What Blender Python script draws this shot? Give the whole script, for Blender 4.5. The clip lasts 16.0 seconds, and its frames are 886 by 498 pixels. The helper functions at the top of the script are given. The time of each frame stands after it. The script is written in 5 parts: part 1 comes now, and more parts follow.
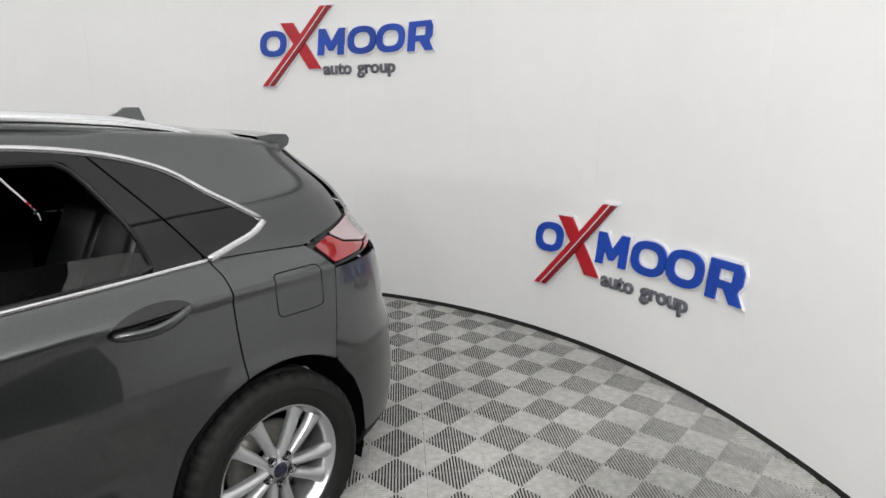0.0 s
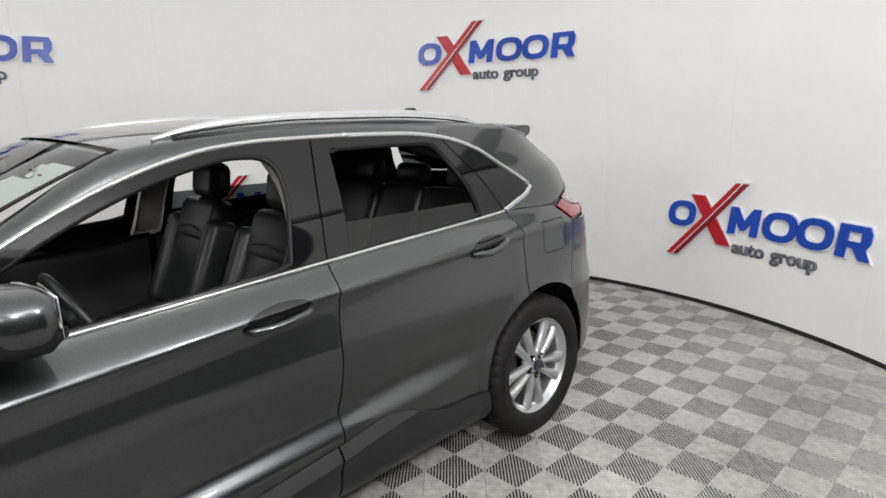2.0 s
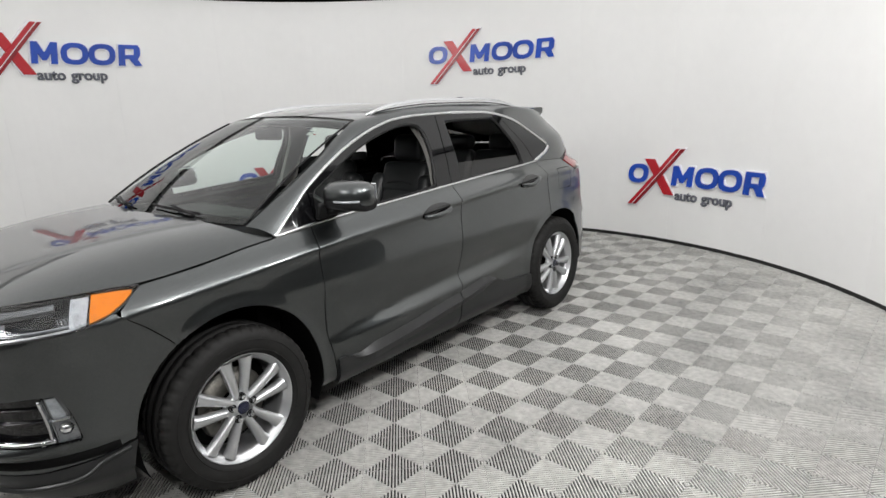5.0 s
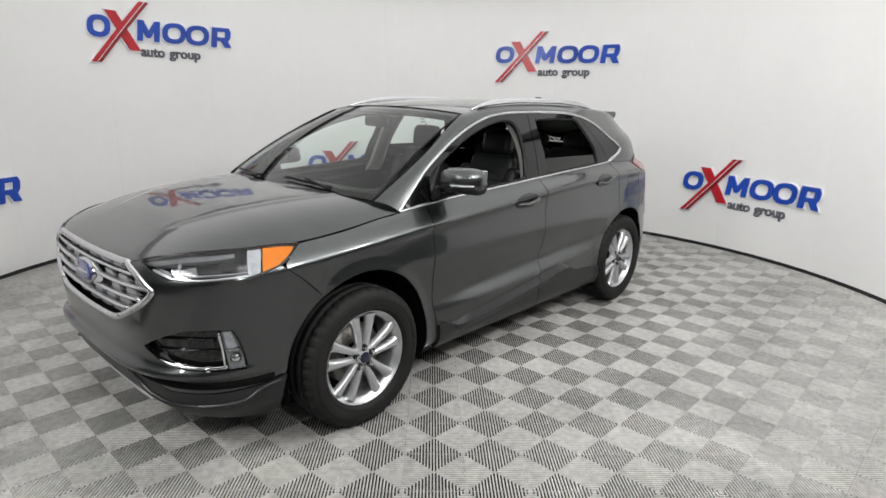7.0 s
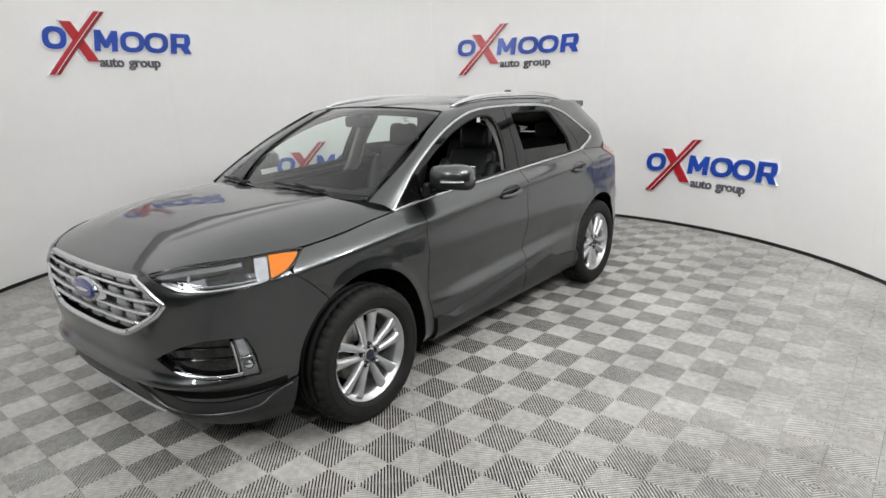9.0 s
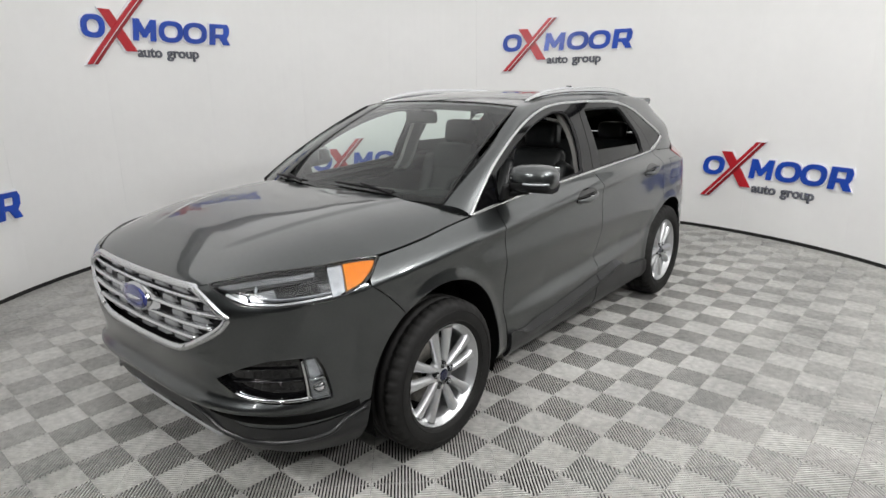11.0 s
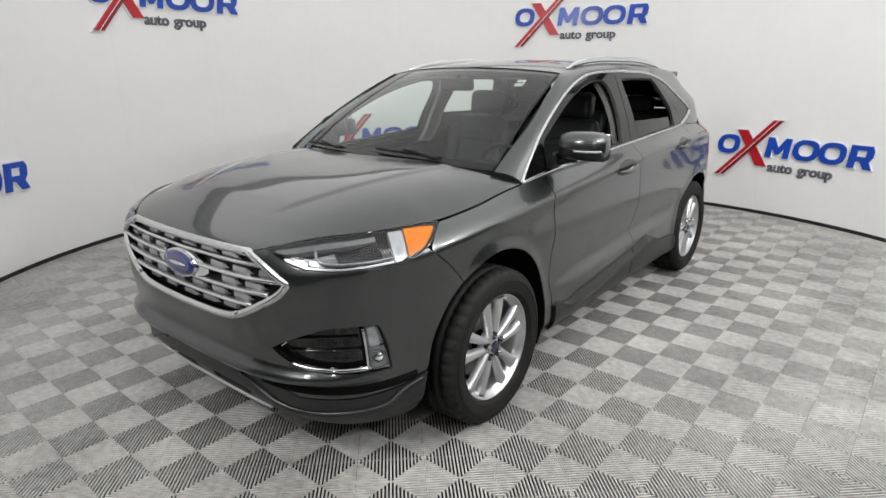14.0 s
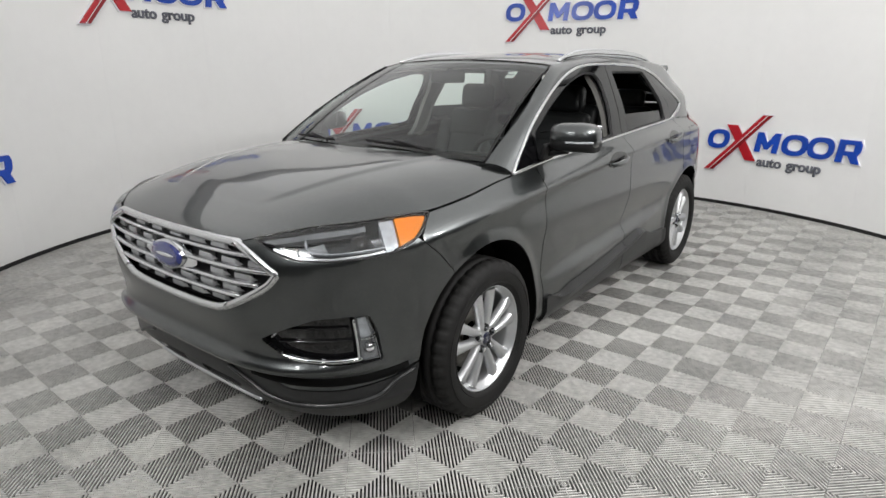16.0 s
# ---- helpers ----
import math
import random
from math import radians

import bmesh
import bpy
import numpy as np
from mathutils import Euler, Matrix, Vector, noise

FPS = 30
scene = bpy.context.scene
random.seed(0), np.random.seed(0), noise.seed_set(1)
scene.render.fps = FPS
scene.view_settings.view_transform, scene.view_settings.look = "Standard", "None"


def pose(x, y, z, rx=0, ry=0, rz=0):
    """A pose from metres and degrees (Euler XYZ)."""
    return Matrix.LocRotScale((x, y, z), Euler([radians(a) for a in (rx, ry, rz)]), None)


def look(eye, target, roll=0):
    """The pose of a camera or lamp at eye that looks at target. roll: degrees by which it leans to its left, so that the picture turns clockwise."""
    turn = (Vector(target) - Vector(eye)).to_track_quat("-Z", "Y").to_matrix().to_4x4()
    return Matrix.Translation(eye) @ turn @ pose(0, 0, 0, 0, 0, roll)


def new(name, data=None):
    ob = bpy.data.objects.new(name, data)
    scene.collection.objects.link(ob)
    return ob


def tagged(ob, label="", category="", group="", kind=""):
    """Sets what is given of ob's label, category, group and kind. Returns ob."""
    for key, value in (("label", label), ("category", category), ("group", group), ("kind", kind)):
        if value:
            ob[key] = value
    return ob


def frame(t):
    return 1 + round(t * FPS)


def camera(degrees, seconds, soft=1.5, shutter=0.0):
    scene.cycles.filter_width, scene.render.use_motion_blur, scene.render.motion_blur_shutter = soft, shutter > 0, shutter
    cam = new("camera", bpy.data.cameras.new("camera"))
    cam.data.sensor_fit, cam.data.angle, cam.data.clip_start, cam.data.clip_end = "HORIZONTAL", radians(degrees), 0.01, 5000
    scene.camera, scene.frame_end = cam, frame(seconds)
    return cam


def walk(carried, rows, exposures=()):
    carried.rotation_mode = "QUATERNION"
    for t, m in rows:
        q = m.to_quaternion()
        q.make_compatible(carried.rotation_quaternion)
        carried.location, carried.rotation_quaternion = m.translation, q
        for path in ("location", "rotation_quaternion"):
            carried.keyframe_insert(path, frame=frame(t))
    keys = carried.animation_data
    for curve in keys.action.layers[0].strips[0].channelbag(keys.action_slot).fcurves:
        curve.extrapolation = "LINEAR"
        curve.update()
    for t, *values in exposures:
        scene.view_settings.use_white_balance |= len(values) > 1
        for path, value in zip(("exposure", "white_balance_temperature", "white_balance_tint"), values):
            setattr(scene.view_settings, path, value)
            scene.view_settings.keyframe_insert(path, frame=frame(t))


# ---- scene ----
cam = camera(73.3, 16.0)
PATH = [
    (0, (2.664, 0.294, 1.682), (1.413, 1.788, 1.23), -0.6),
    (0.5, (2.652, -0.044, 1.661), (1.396, 1.436, 1.179), -1.1),
    (1, (2.64, -0.355, 1.691), (1.304, 1.061, 1.235), -2.0),
    (1.5, (2.648, -0.652, 1.686), (1.273, 0.734, 1.254), -1.7),
    (2, (2.632, -0.963, 1.679), (1.253, 0.415, 1.232), -1.7),
    (2.5, (2.656, -1.321, 1.73), (1.325, 0.101, 1.279), -1.6),
    (3, (2.727, -1.579, 1.734), (1.493, -0.081, 1.249), -0.6),
    (3.5, (2.941, -1.917, 1.709), (1.743, -0.383, 1.247), -0.5),
    (4, (3.012, -2.188, 1.685), (1.832, -0.644, 1.214), -1.1),
    (4.5, (3.089, -2.455, 1.692), (1.894, -0.92, 1.227), -2.0),
    (5, (3.233, -2.687, 1.67), (1.975, -1.207, 1.193), -2.6),
    (7.5, (3.158, -3.334, 1.716), (1.854, -1.901, 1.219), 1.5),
    (8, (3.205, -3.378, 1.735), (1.946, -1.904, 1.244), 0.3),
    (10.3, (2.786, -3.509, 1.722), (1.586, -2.009, 1.165), -2.6),
    (10.5, (2.742, -3.458, 1.718), (1.524, -1.971, 1.164), -2.6),
    (11, (2.632, -3.409, 1.704), (1.382, -1.937, 1.184), -1.0),
    (11.5, (2.51, -3.468, 1.703), (1.264, -1.998, 1.169), -0.4),
    (12, (2.416, -3.533, 1.687), (1.189, -2.051, 1.14), -0.6),
    (12.5, (2.381, -3.531, 1.667), (1.161, -2.036, 1.141), -0.5),
    (13, (2.364, -3.526, 1.648), (1.144, -2.025, 1.14), -0.6),
    (13.5, (2.358, -3.527, 1.623), (1.142, -2.033, 1.085), -0.4),
    (14, (2.352, -3.546, 1.611), (1.145, -2.058, 1.038), -0.3),
    (14.5, (2.35, -3.551, 1.6), (1.141, -2.066, 1.024), -0.8),
    (15, (2.354, -3.558, 1.598), (1.141, -2.078, 1.016), -1.0),
    (15.5, (2.348, -3.553, 1.582), (1.147, -2.061, 1.007), -0.5),
    (16, (2.349, -3.542, 1.578), (1.166, -2.037, 0.998), -0.2),
]
walk(cam, [(t, look(eye, target, roll)) for t, eye, target, roll in PATH])

# ---------- light ----------
EXPOSE = 0.08
scene.view_settings.exposure = EXPOSE
world = bpy.data.worlds.new("studio_world")
scene.world = world
world.use_nodes = True
world.node_tree.nodes["Background"].inputs[0].default_value = (0.9, 0.95, 1.0, 1)
world.node_tree.nodes["Background"].inputs[1].default_value = 0.02

CX, CY, RW, WALL_TOP = -0.09, 0.16, 3.99, 3.0
CEILING = 3.5
RIM_R, RIM_Z = 3.93, 3.10
# Unseen lamps: right-hand ones set by reflections, the last added to brighten floor.
# angle and distance from the middle, height, watts
LAMPS = [(6, 3.5, 2.72, 105.0), (-16, 3.8, 2.72, 140.0), (-38, 4.9, 2.72, 115.0), (-58, 5.9, 2.95, 40.0), (-78, 6.0, 2.95, 40.0), (-83, 4.9, 2.95, 130.0)]
# fill glow added over the whole stage, out of view: place, radius, height, strength
FILL_DISC = (CX, CY, 3.86, 3.12, 0.66)
# flat fill lights added over the open bay, unseen: place in plan, width, length, watts
PANELS = [(.8, -4.6, 1.6, 1.0, 30.0)]


# ---------- materials ----------
def base_mat(name):
    m = bpy.data.materials.new(name)
    m.use_nodes = True
    return m, m.node_tree.nodes, m.node_tree.links, m.node_tree.nodes["Principled BSDF"]


def surface(name, col, rough=0.5, metal=0.0, coat=0.0, spec=0.5, vary=0.0, scale=6.0, fine=80.0, bump=0.0, bump_scale=300.0, rough_vary=0.0):
    """A plain surface with stains at one scale and grain at another, and a fine relief."""
    m, nodes, links, b = base_mat(name)
    b.inputs["Metallic"].default_value = metal
    b.inputs["Specular IOR Level"].default_value = spec
    b.inputs["Roughness"].default_value = rough
    b.inputs["Coat Weight"].default_value = coat
    b.inputs["Coat Roughness"].default_value = 0.03
    b.inputs["Base Color"].default_value = (*col, 1)
    coord = nodes.new("ShaderNodeTexCoord")
    if vary or rough_vary:
        big, small = nodes.new("ShaderNodeTexNoise"), nodes.new("ShaderNodeTexNoise")
        big.inputs["Scale"].default_value, small.inputs["Scale"].default_value = scale, fine
        big.inputs["Detail"].default_value = small.inputs["Detail"].default_value = 4
        for n in (big, small):
            links.new(coord.outputs["Object"], n.inputs["Vector"])
        mix = nodes.new("ShaderNodeMath")
        mix.operation = "MULTIPLY_ADD"
        links.new(small.outputs["Fac"], mix.inputs[0])
        mix.inputs[1].default_value = 0.5
        links.new(big.outputs["Fac"], mix.inputs[2])
        ramp = nodes.new("ShaderNodeMapRange")
        ramp.inputs["From Min"].default_value, ramp.inputs["From Max"].default_value = 0.45, 1.05
        ramp.inputs["To Min"].default_value, ramp.inputs["To Max"].default_value = 1 - vary, 1 + vary
        links.new(mix.outputs[0], ramp.inputs["Value"])
        if vary:
            tint = nodes.new("ShaderNodeVectorMath")
            tint.operation = "SCALE"
            tint.inputs[0].default_value = col
            links.new(ramp.outputs[0], tint.inputs["Scale"])
            links.new(tint.outputs[0], b.inputs["Base Color"])
        if rough_vary:
            rr = nodes.new("ShaderNodeMapRange")
            rr.inputs["From Min"].default_value, rr.inputs["From Max"].default_value = 0.45, 1.05
            rr.inputs["To Min"].default_value, rr.inputs["To Max"].default_value = rough - rough_vary, rough + rough_vary
            links.new(mix.outputs[0], rr.inputs["Value"])
            links.new(rr.outputs[0], b.inputs["Roughness"])
    if bump:
        grain, bp = nodes.new("ShaderNodeTexNoise"), nodes.new("ShaderNodeBump")
        grain.inputs["Scale"].default_value = bump_scale
        links.new(coord.outputs["Object"], grain.inputs["Vector"])
        bp.inputs["Strength"].default_value, bp.inputs["Distance"].default_value = bump, 0.002
        links.new(grain.outputs["Fac"], bp.inputs["Height"])
        links.new(bp.outputs[0], b.inputs["Normal"])
    return m


def glass(name, tint, gloss=1.0, ior=1.5):
    """A pane: what lies behind shows through, tinted, under a clear reflection."""
    m, nodes, links, b = base_mat(name)
    nodes.remove(b)
    out = nodes["Material Output"]
    see, shine, mix, fres = nodes.new("ShaderNodeBsdfTransparent"), nodes.new("ShaderNodeBsdfGlossy"), nodes.new("ShaderNodeMixShader"), nodes.new("ShaderNodeFresnel")
    see.inputs["Color"].default_value = (*tint, 1)
    shine.inputs["Roughness"].default_value = 0.01
    shine.inputs["Color"].default_value = (gloss, gloss, gloss, 1)
    fres.inputs["IOR"].default_value = ior
    links.new(fres.outputs[0], mix.inputs[0])
    links.new(see.outputs[0], mix.inputs[1])
    links.new(shine.outputs[0], mix.inputs[2])
    links.new(mix.outputs[0], out.inputs["Surface"])
    return m


def piece_mat(name, col, rough, spread):
    """Floor plastic: each tile a little lighter or darker, with scuffs."""
    m, nodes, links, b = base_mat(name)
    info, coord = nodes.new("ShaderNodeObjectInfo"), nodes.new("ShaderNodeNewGeometry")
    island = nodes.new("ShaderNodeTexNoise")
    island.inputs["Scale"].default_value, island.inputs["Detail"].default_value = 26.0, 9
    streak = nodes.new("ShaderNodeTexNoise")
    streak.inputs["Scale"].default_value, streak.inputs["Detail"].default_value = 1.3, 3
    for n in (island, streak):
        links.new(coord.outputs["Position"], n.inputs["Vector"])
    add = nodes.new("ShaderNodeMath")
    add.operation = "ADD"
    links.new(island.outputs["Fac"], add.inputs[0])
    links.new(streak.outputs["Fac"], add.inputs[1])
    more = nodes.new("ShaderNodeMath")
    more.operation = "MULTIPLY_ADD"
    links.new(info.outputs["Random"], more.inputs[0])
    more.inputs[1].default_value = 0.12
    links.new(add.outputs[0], more.inputs[2])
    ramp = nodes.new("ShaderNodeMapRange")
    ramp.inputs["From Min"].default_value, ramp.inputs["From Max"].default_value = 0.75, 1.4
    ramp.inputs["To Min"].default_value, ramp.inputs["To Max"].default_value = 1 - spread, 1 + spread
    links.new(more.outputs[0], ramp.inputs["Value"])
    tint = nodes.new("ShaderNodeVectorMath")
    tint.operation = "SCALE"
    tint.inputs[0].default_value = col
    links.new(ramp.outputs[0], tint.inputs["Scale"])
    links.new(tint.outputs[0], b.inputs["Base Color"])
    b.inputs["Roughness"].default_value = rough
    return m


def paint_mat(name, col, flake):
    """Metallic car paint under clear lacquer."""
    m, nodes, links, b = base_mat(name)
    coord, cells, ramp, tint = nodes.new("ShaderNodeTexCoord"), nodes.new("ShaderNodeTexVoronoi"), nodes.new("ShaderNodeMapRange"), nodes.new("ShaderNodeVectorMath")
    cells.inputs["Scale"].default_value = 900.0
    links.new(coord.outputs["Object"], cells.inputs["Vector"])
    links.new(cells.outputs["Color"], ramp.inputs["Value"])
    ramp.inputs["To Min"].default_value, ramp.inputs["To Max"].default_value = 1 - flake, 1 + flake
    tint.operation = "SCALE"
    tint.inputs[0].default_value = col
    links.new(ramp.outputs[0], tint.inputs["Scale"])
    links.new(tint.outputs[0], b.inputs["Base Color"])
    b.inputs["Metallic"].default_value = 1.0
    b.inputs["Roughness"].default_value = 0.30
    b.inputs["Coat Weight"].default_value = 1.0
    b.inputs["Coat Roughness"].default_value = 0.02
    b.inputs["Coat IOR"].default_value = 1.52
    return m


PAINT = paint_mat("grey_metallic_paint", (0.078, 0.084, 0.085), 0.35)
CLAD = surface("satin_dark_plastic", (0.011, 0.0115, 0.012), 0.36, 0.0, vary=0.1, bump=0.1)
BLACK = surface("black_plastic", (0.008, 0.008, 0.0085), 0.45, spec=0.25, bump=0.15)
GLOSS = surface("gloss_black", (0.004, 0.004, 0.0045), 0.06, coat=0.25)
DEEP = surface("deep_black", (0.003, 0.003, 0.003), 0.8, spec=0.1)
CHROME = surface("bright_chrome", (0.66, 0.67, 0.68), 0.1, 1.0)
SATIN = surface("satin_silver", (0.68, 0.69, 0.70), 0.26, 1.0)
BLOCK = surface("grey_grille_block", (0.50, 0.51, 0.52), 0.32, 0.8)
LAMP_SILVER = surface("lamp_reflector", (0.24, 0.25, 0.26), 0.25, 0.6, coat=0.5, vary=0.4, scale=40, fine=300)
ALLOY = surface("silver_alloy", (0.56, 0.57, 0.58), 0.33, 0.8, coat=0.4, vary=0.05)
RUBBER = surface("tyre_rubber", (0.011, 0.0107, 0.0103), 0.65, spec=0.25, vary=0.25, scale=14, bump=0.3, bump_scale=200)
LEATHER = surface("black_leather", (0.014, 0.0155, 0.016), 0.38, vary=0.2, bump=0.35, bump_scale=260)
TRIM_IN = surface("dark_interior_plastic", (0.016, 0.017, 0.018), 0.55, spec=0.3, vary=0.15, bump=0.2)
LINER = surface("pale_headliner", (0.36, 0.35, 0.33), 0.9, vary=0.08, bump=0.2)
SHIELD = glass("clear_windscreen", (0.74, 0.85, 0.80), ior=1.5)
PRIVACY = glass("dark_privacy_glass", (0.10, 0.11, 0.11))
LENS = glass("clear_lens", (0.95, 0.96, 0.97))
AMBER = surface("amber_reflector", (0.62, 0.19, 0.001), 0.4, coat=0.0, spec=0.1, vary=0.3, scale=60, fine=400)
LAMP_WHITE = surface("white_light_guide", (0.40, 0.42, 0.44), 0.25, 0.3, coat=0.4, vary=0.4, scale=40, fine=300)
LAMP_DARK = surface("lamp_housing", (0.045, 0.047, 0.05), 0.2, 0.9, vary=0.3, scale=30)
MIRROR = surface("reflector", (0.85, 0.86, 0.88), 0.12, 1.0)
TAIL_RED = surface("red_lamp_lens", (0.26, 0.008, 0.012), 0.1, coat=1.0)
TAIL_WHITE = surface("pale_lamp_lens", (0.38, 0.29, 0.30), 0.12, coat=1.0)
BADGE = surface("badge_blue", (0.012, 0.02, 0.13), 0.15, coat=1.0)
CALIPER = surface("bare_metal", (0.22, 0.21, 0.19), 0.45, 0.8, vary=0.3, scale=20)
PAPER = surface("sticker_paper", (0.75, 0.74, 0.72), 0.7, vary=0.05)
WALL = surface("white_painted_panel", (0.84, 0.84, 0.83), 0.5, vary=0.025, scale=1.1, fine=9.0, bump=0.05, rough_vary=0.06)
DIM = surface("dark_painted_wall", (0.014, 0.0142, 0.015), 0.6, vary=0.1, scale=1.2, bump=0.1)
CEIL = surface("ceiling_paint", (0.10, 0.10, 0.102), 0.8, vary=0.12, scale=1.5)
RIM = surface("rim_paint", (0.40, 0.40, 0.395), 0.7, vary=0.06, scale=1.5)
GAP = surface("black_kick_strip", (0.012, 0.012, 0.012), 0.6, vary=0.2)
BLUE = surface("blue_acrylic", (0.010, 0.062, 0.42), 0.25, vary=0.3, scale=2.0)
RED = surface("red_acrylic", (0.46, 0.012, 0.022), 0.25, vary=0.1)
DARK_RED = surface("dark_red_acrylic", (0.24, 0.006, 0.012), 0.25, vary=0.1)
FRAME = surface("satin_black_frame", (0.004, 0.004, 0.0045), 0.05, spec=0.4)
CAP = surface("dark_blue_cap", (0.006, 0.008, 0.03), 0.2, coat=0.5)
MOULD = surface("brushed_moulding", (0.60, 0.605, 0.61), 0.24, 1.0)
GREY = surface("grey_acrylic", (0.12, 0.125, 0.15), 0.4, vary=0.1)
EDGE_WHITE = surface("white_acrylic_edge", (0.82, 0.82, 0.86), 0.3)
TILE = piece_mat("pale_grey_floor_plastic", (0.46, 0.456, 0.435), 0.36, 0.34)
UNDER = surface("dark_subfloor", (0.012, 0.012, 0.012), 0.9, vary=0.2)


# ---------- mesh helpers ----------
def part(name, bm, material, parent=None, label="", smooth=True):
    me = bpy.data.meshes.new(name)
    bm.to_mesh(me)
    bm.free()
    me.materials.append(material)
    if smooth:
        me.polygons.foreach_set("use_smooth", [True] * len(me.polygons))
    ob = new(name, me)
    if parent is not None:
        ob.parent = parent
    if label:
        ob["label"] = label
    return ob


def thing(name, label, category, group="", kind=""):
    return tagged(new(name), label, category, group, kind)


def add_box(bm, c, s, m=None, bevel=0.0):
    r = bmesh.ops.create_cube(bm, size=1)["verts"]
    for v in r:
        v.co = Vector((v.co.x * s[0], v.co.y * s[1], v.co.z * s[2]))
    if bevel:
        edges = list({e for v in r for e in v.link_edges})
        out = bmesh.ops.bevel(bm, geom=edges, offset=bevel, segments=2, affect="EDGES", profile=0.6)
        r = list({v for f in out["faces"] for v in f.verts} | {v for v in r if v.is_valid})
    mm = Matrix.Translation(c) @ (m if m is not None else Matrix())
    for v in r:
        v.co = mm @ v.co
    return r


def round_box(bm, c, s, rad, m=None, seg=4):
    """A box with well-rounded edges."""
    r = bmesh.ops.create_cube(bm, size=1)["verts"]
    for v in r:
        v.co = Vector((v.co.x * s[0], v.co.y * s[1], v.co.z * s[2]))
    edges = list({e for v in r for e in v.link_edges})
    out = bmesh.ops.bevel(bm, geom=edges, offset=rad, segments=seg, affect="EDGES", profile=0.5)
    vs = {v for f in out["faces"] for v in f.verts} | {v for v in r if v.is_valid}
    mm = Matrix.Translation(c) @ (m if m is not None else Matrix())
    for v in vs:
        v.co = mm @ v.co
    return list(vs)


def tube(bm, pts, rad, seg=8, squash=1.0, up=Vector((0, 0, 1)), caps=True, taper=None):
    """A bar along pts; squash flattens it along the up direction."""
    pts = [Vector(p) for p in pts]
    rings = []
    for i, p in enumerate(pts):
        d = (pts[min(i + 1, len(pts) - 1)] - pts[max(i - 1, 0)]).normalized()
        side = d.cross(up)
        side = side.normalized() if side.length > 1e-6 else d.orthogonal().normalized()
        top = side.cross(d).normalized()
        r = rad * (taper(i / (len(pts) - 1)) if taper else 1)
        rings.append([bm.verts.new(p + side * (r * math.cos(2 * math.pi * k / seg)) + top * (r * squash * math.sin(2 * math.pi * k / seg))) for k in range(seg)])
    for a, b in zip(rings, rings[1:]):
        for k in range(seg):
            bm.faces.new((a[k], a[(k + 1) % seg], b[(k + 1) % seg], b[k]))
    if caps:
        bm.faces.new(rings[0][::-1])
        bm.faces.new(rings[-1])


def lathe(bm, prof, seg=64, axis="x", closed=False):
    """Turns a profile of (radius, along) round the x axis."""
    rings = []
    for r, a in prof:
        rings.append([bm.verts.new((a, r * math.cos(2 * math.pi * k / seg), r * math.sin(2 * math.pi * k / seg))) for k in range(seg)])
    pairs = list(zip(rings, rings[1:])) + ([(rings[-1], rings[0])] if closed else [])
    for a, b in pairs:
        for k in range(seg):
            bm.faces.new((a[k], a[(k + 1) % seg], b[(k + 1) % seg], b[k]))
    return rings


def pchip(xs, ys, x):
    n = len(xs)
    if x <= xs[0]:
        return ys[0] + (x - xs[0]) * (ys[1] - ys[0]) / (xs[1] - xs[0])
    if x >= xs[-1]:
        return ys[-1] + (x - xs[-1]) * (ys[-1] - ys[-2]) / (xs[-1] - xs[-2])
    i = 0
    while x > xs[i + 1]:
        i += 1

    def slope(k):
        if k == 0 or k == n - 1:
            a = 0 if k == 0 else n - 2
            return (ys[a + 1] - ys[a]) / (xs[a + 1] - xs[a])
        h0, h1 = xs[k] - xs[k - 1], xs[k + 1] - xs[k]
        d0, d1 = (ys[k] - ys[k - 1]) / h0, (ys[k + 1] - ys[k]) / h1
        if d0 * d1 <= 0:
            return 0.0
        w1, w2 = 2 * h1 + h0, h1 + 2 * h0
        return (w1 + w2) / (w1 / d0 + w2 / d1)

    h = xs[i + 1] - xs[i]
    t = (x - xs[i]) / h
    a, b = slope(i), slope(i + 1)
    return ys[i] * (1 + 2 * t) * (1 - t) ** 2 + a * h * t * (1 - t) ** 2 + ys[i + 1] * t * t * (3 - 2 * t) + b * h * t * t * (t - 1)


def spline(pts, n):
    """n+1 points evenly along a smooth curve through pts."""
    pts = [tuple(map(float, p)) for p in pts]
    ts = [0.0]
    for a, b in zip(pts, pts[1:]):
        ts.append(ts[-1] + math.dist(a, b))
    dense = []
    m = max(n * 4, 40)
    dims = range(len(pts[0]))
    for k in range(m + 1):
        t = ts[-1] * k / m
        if len(pts) == 2:
            dense.append([pts[0][d] + (pts[1][d] - pts[0][d]) * k / m for d in dims])
        else:
            dense.append([pchip(ts, [p[d] for p in pts], t) for d in dims])
    cum = [0.0]
    for a, b in zip(dense, dense[1:]):
        cum.append(cum[-1] + math.dist(a, b))
    out, j = [], 0
    for k in range(n + 1):
        t = cum[-1] * k / n
        while j < m - 1 and cum[j + 1] < t:
            j += 1
        f = (t - cum[j]) / max(cum[j + 1] - cum[j], 1e-9)
        out.append([dense[j][d] + (dense[j + 1][d] - dense[j][d]) * f for d in dims])
    return out


def inside(p, poly):
    x, y, c = p[0], p[1], False
    j = len(poly) - 1
    for i in range(len(poly)):
        xi, yi = poly[i]
        xj, yj = poly[j]
        if (yi > y) != (yj > y) and x < (xj - xi) * (y - yi) / (yj - yi) + xi:
            c = not c
        j = i
    return c


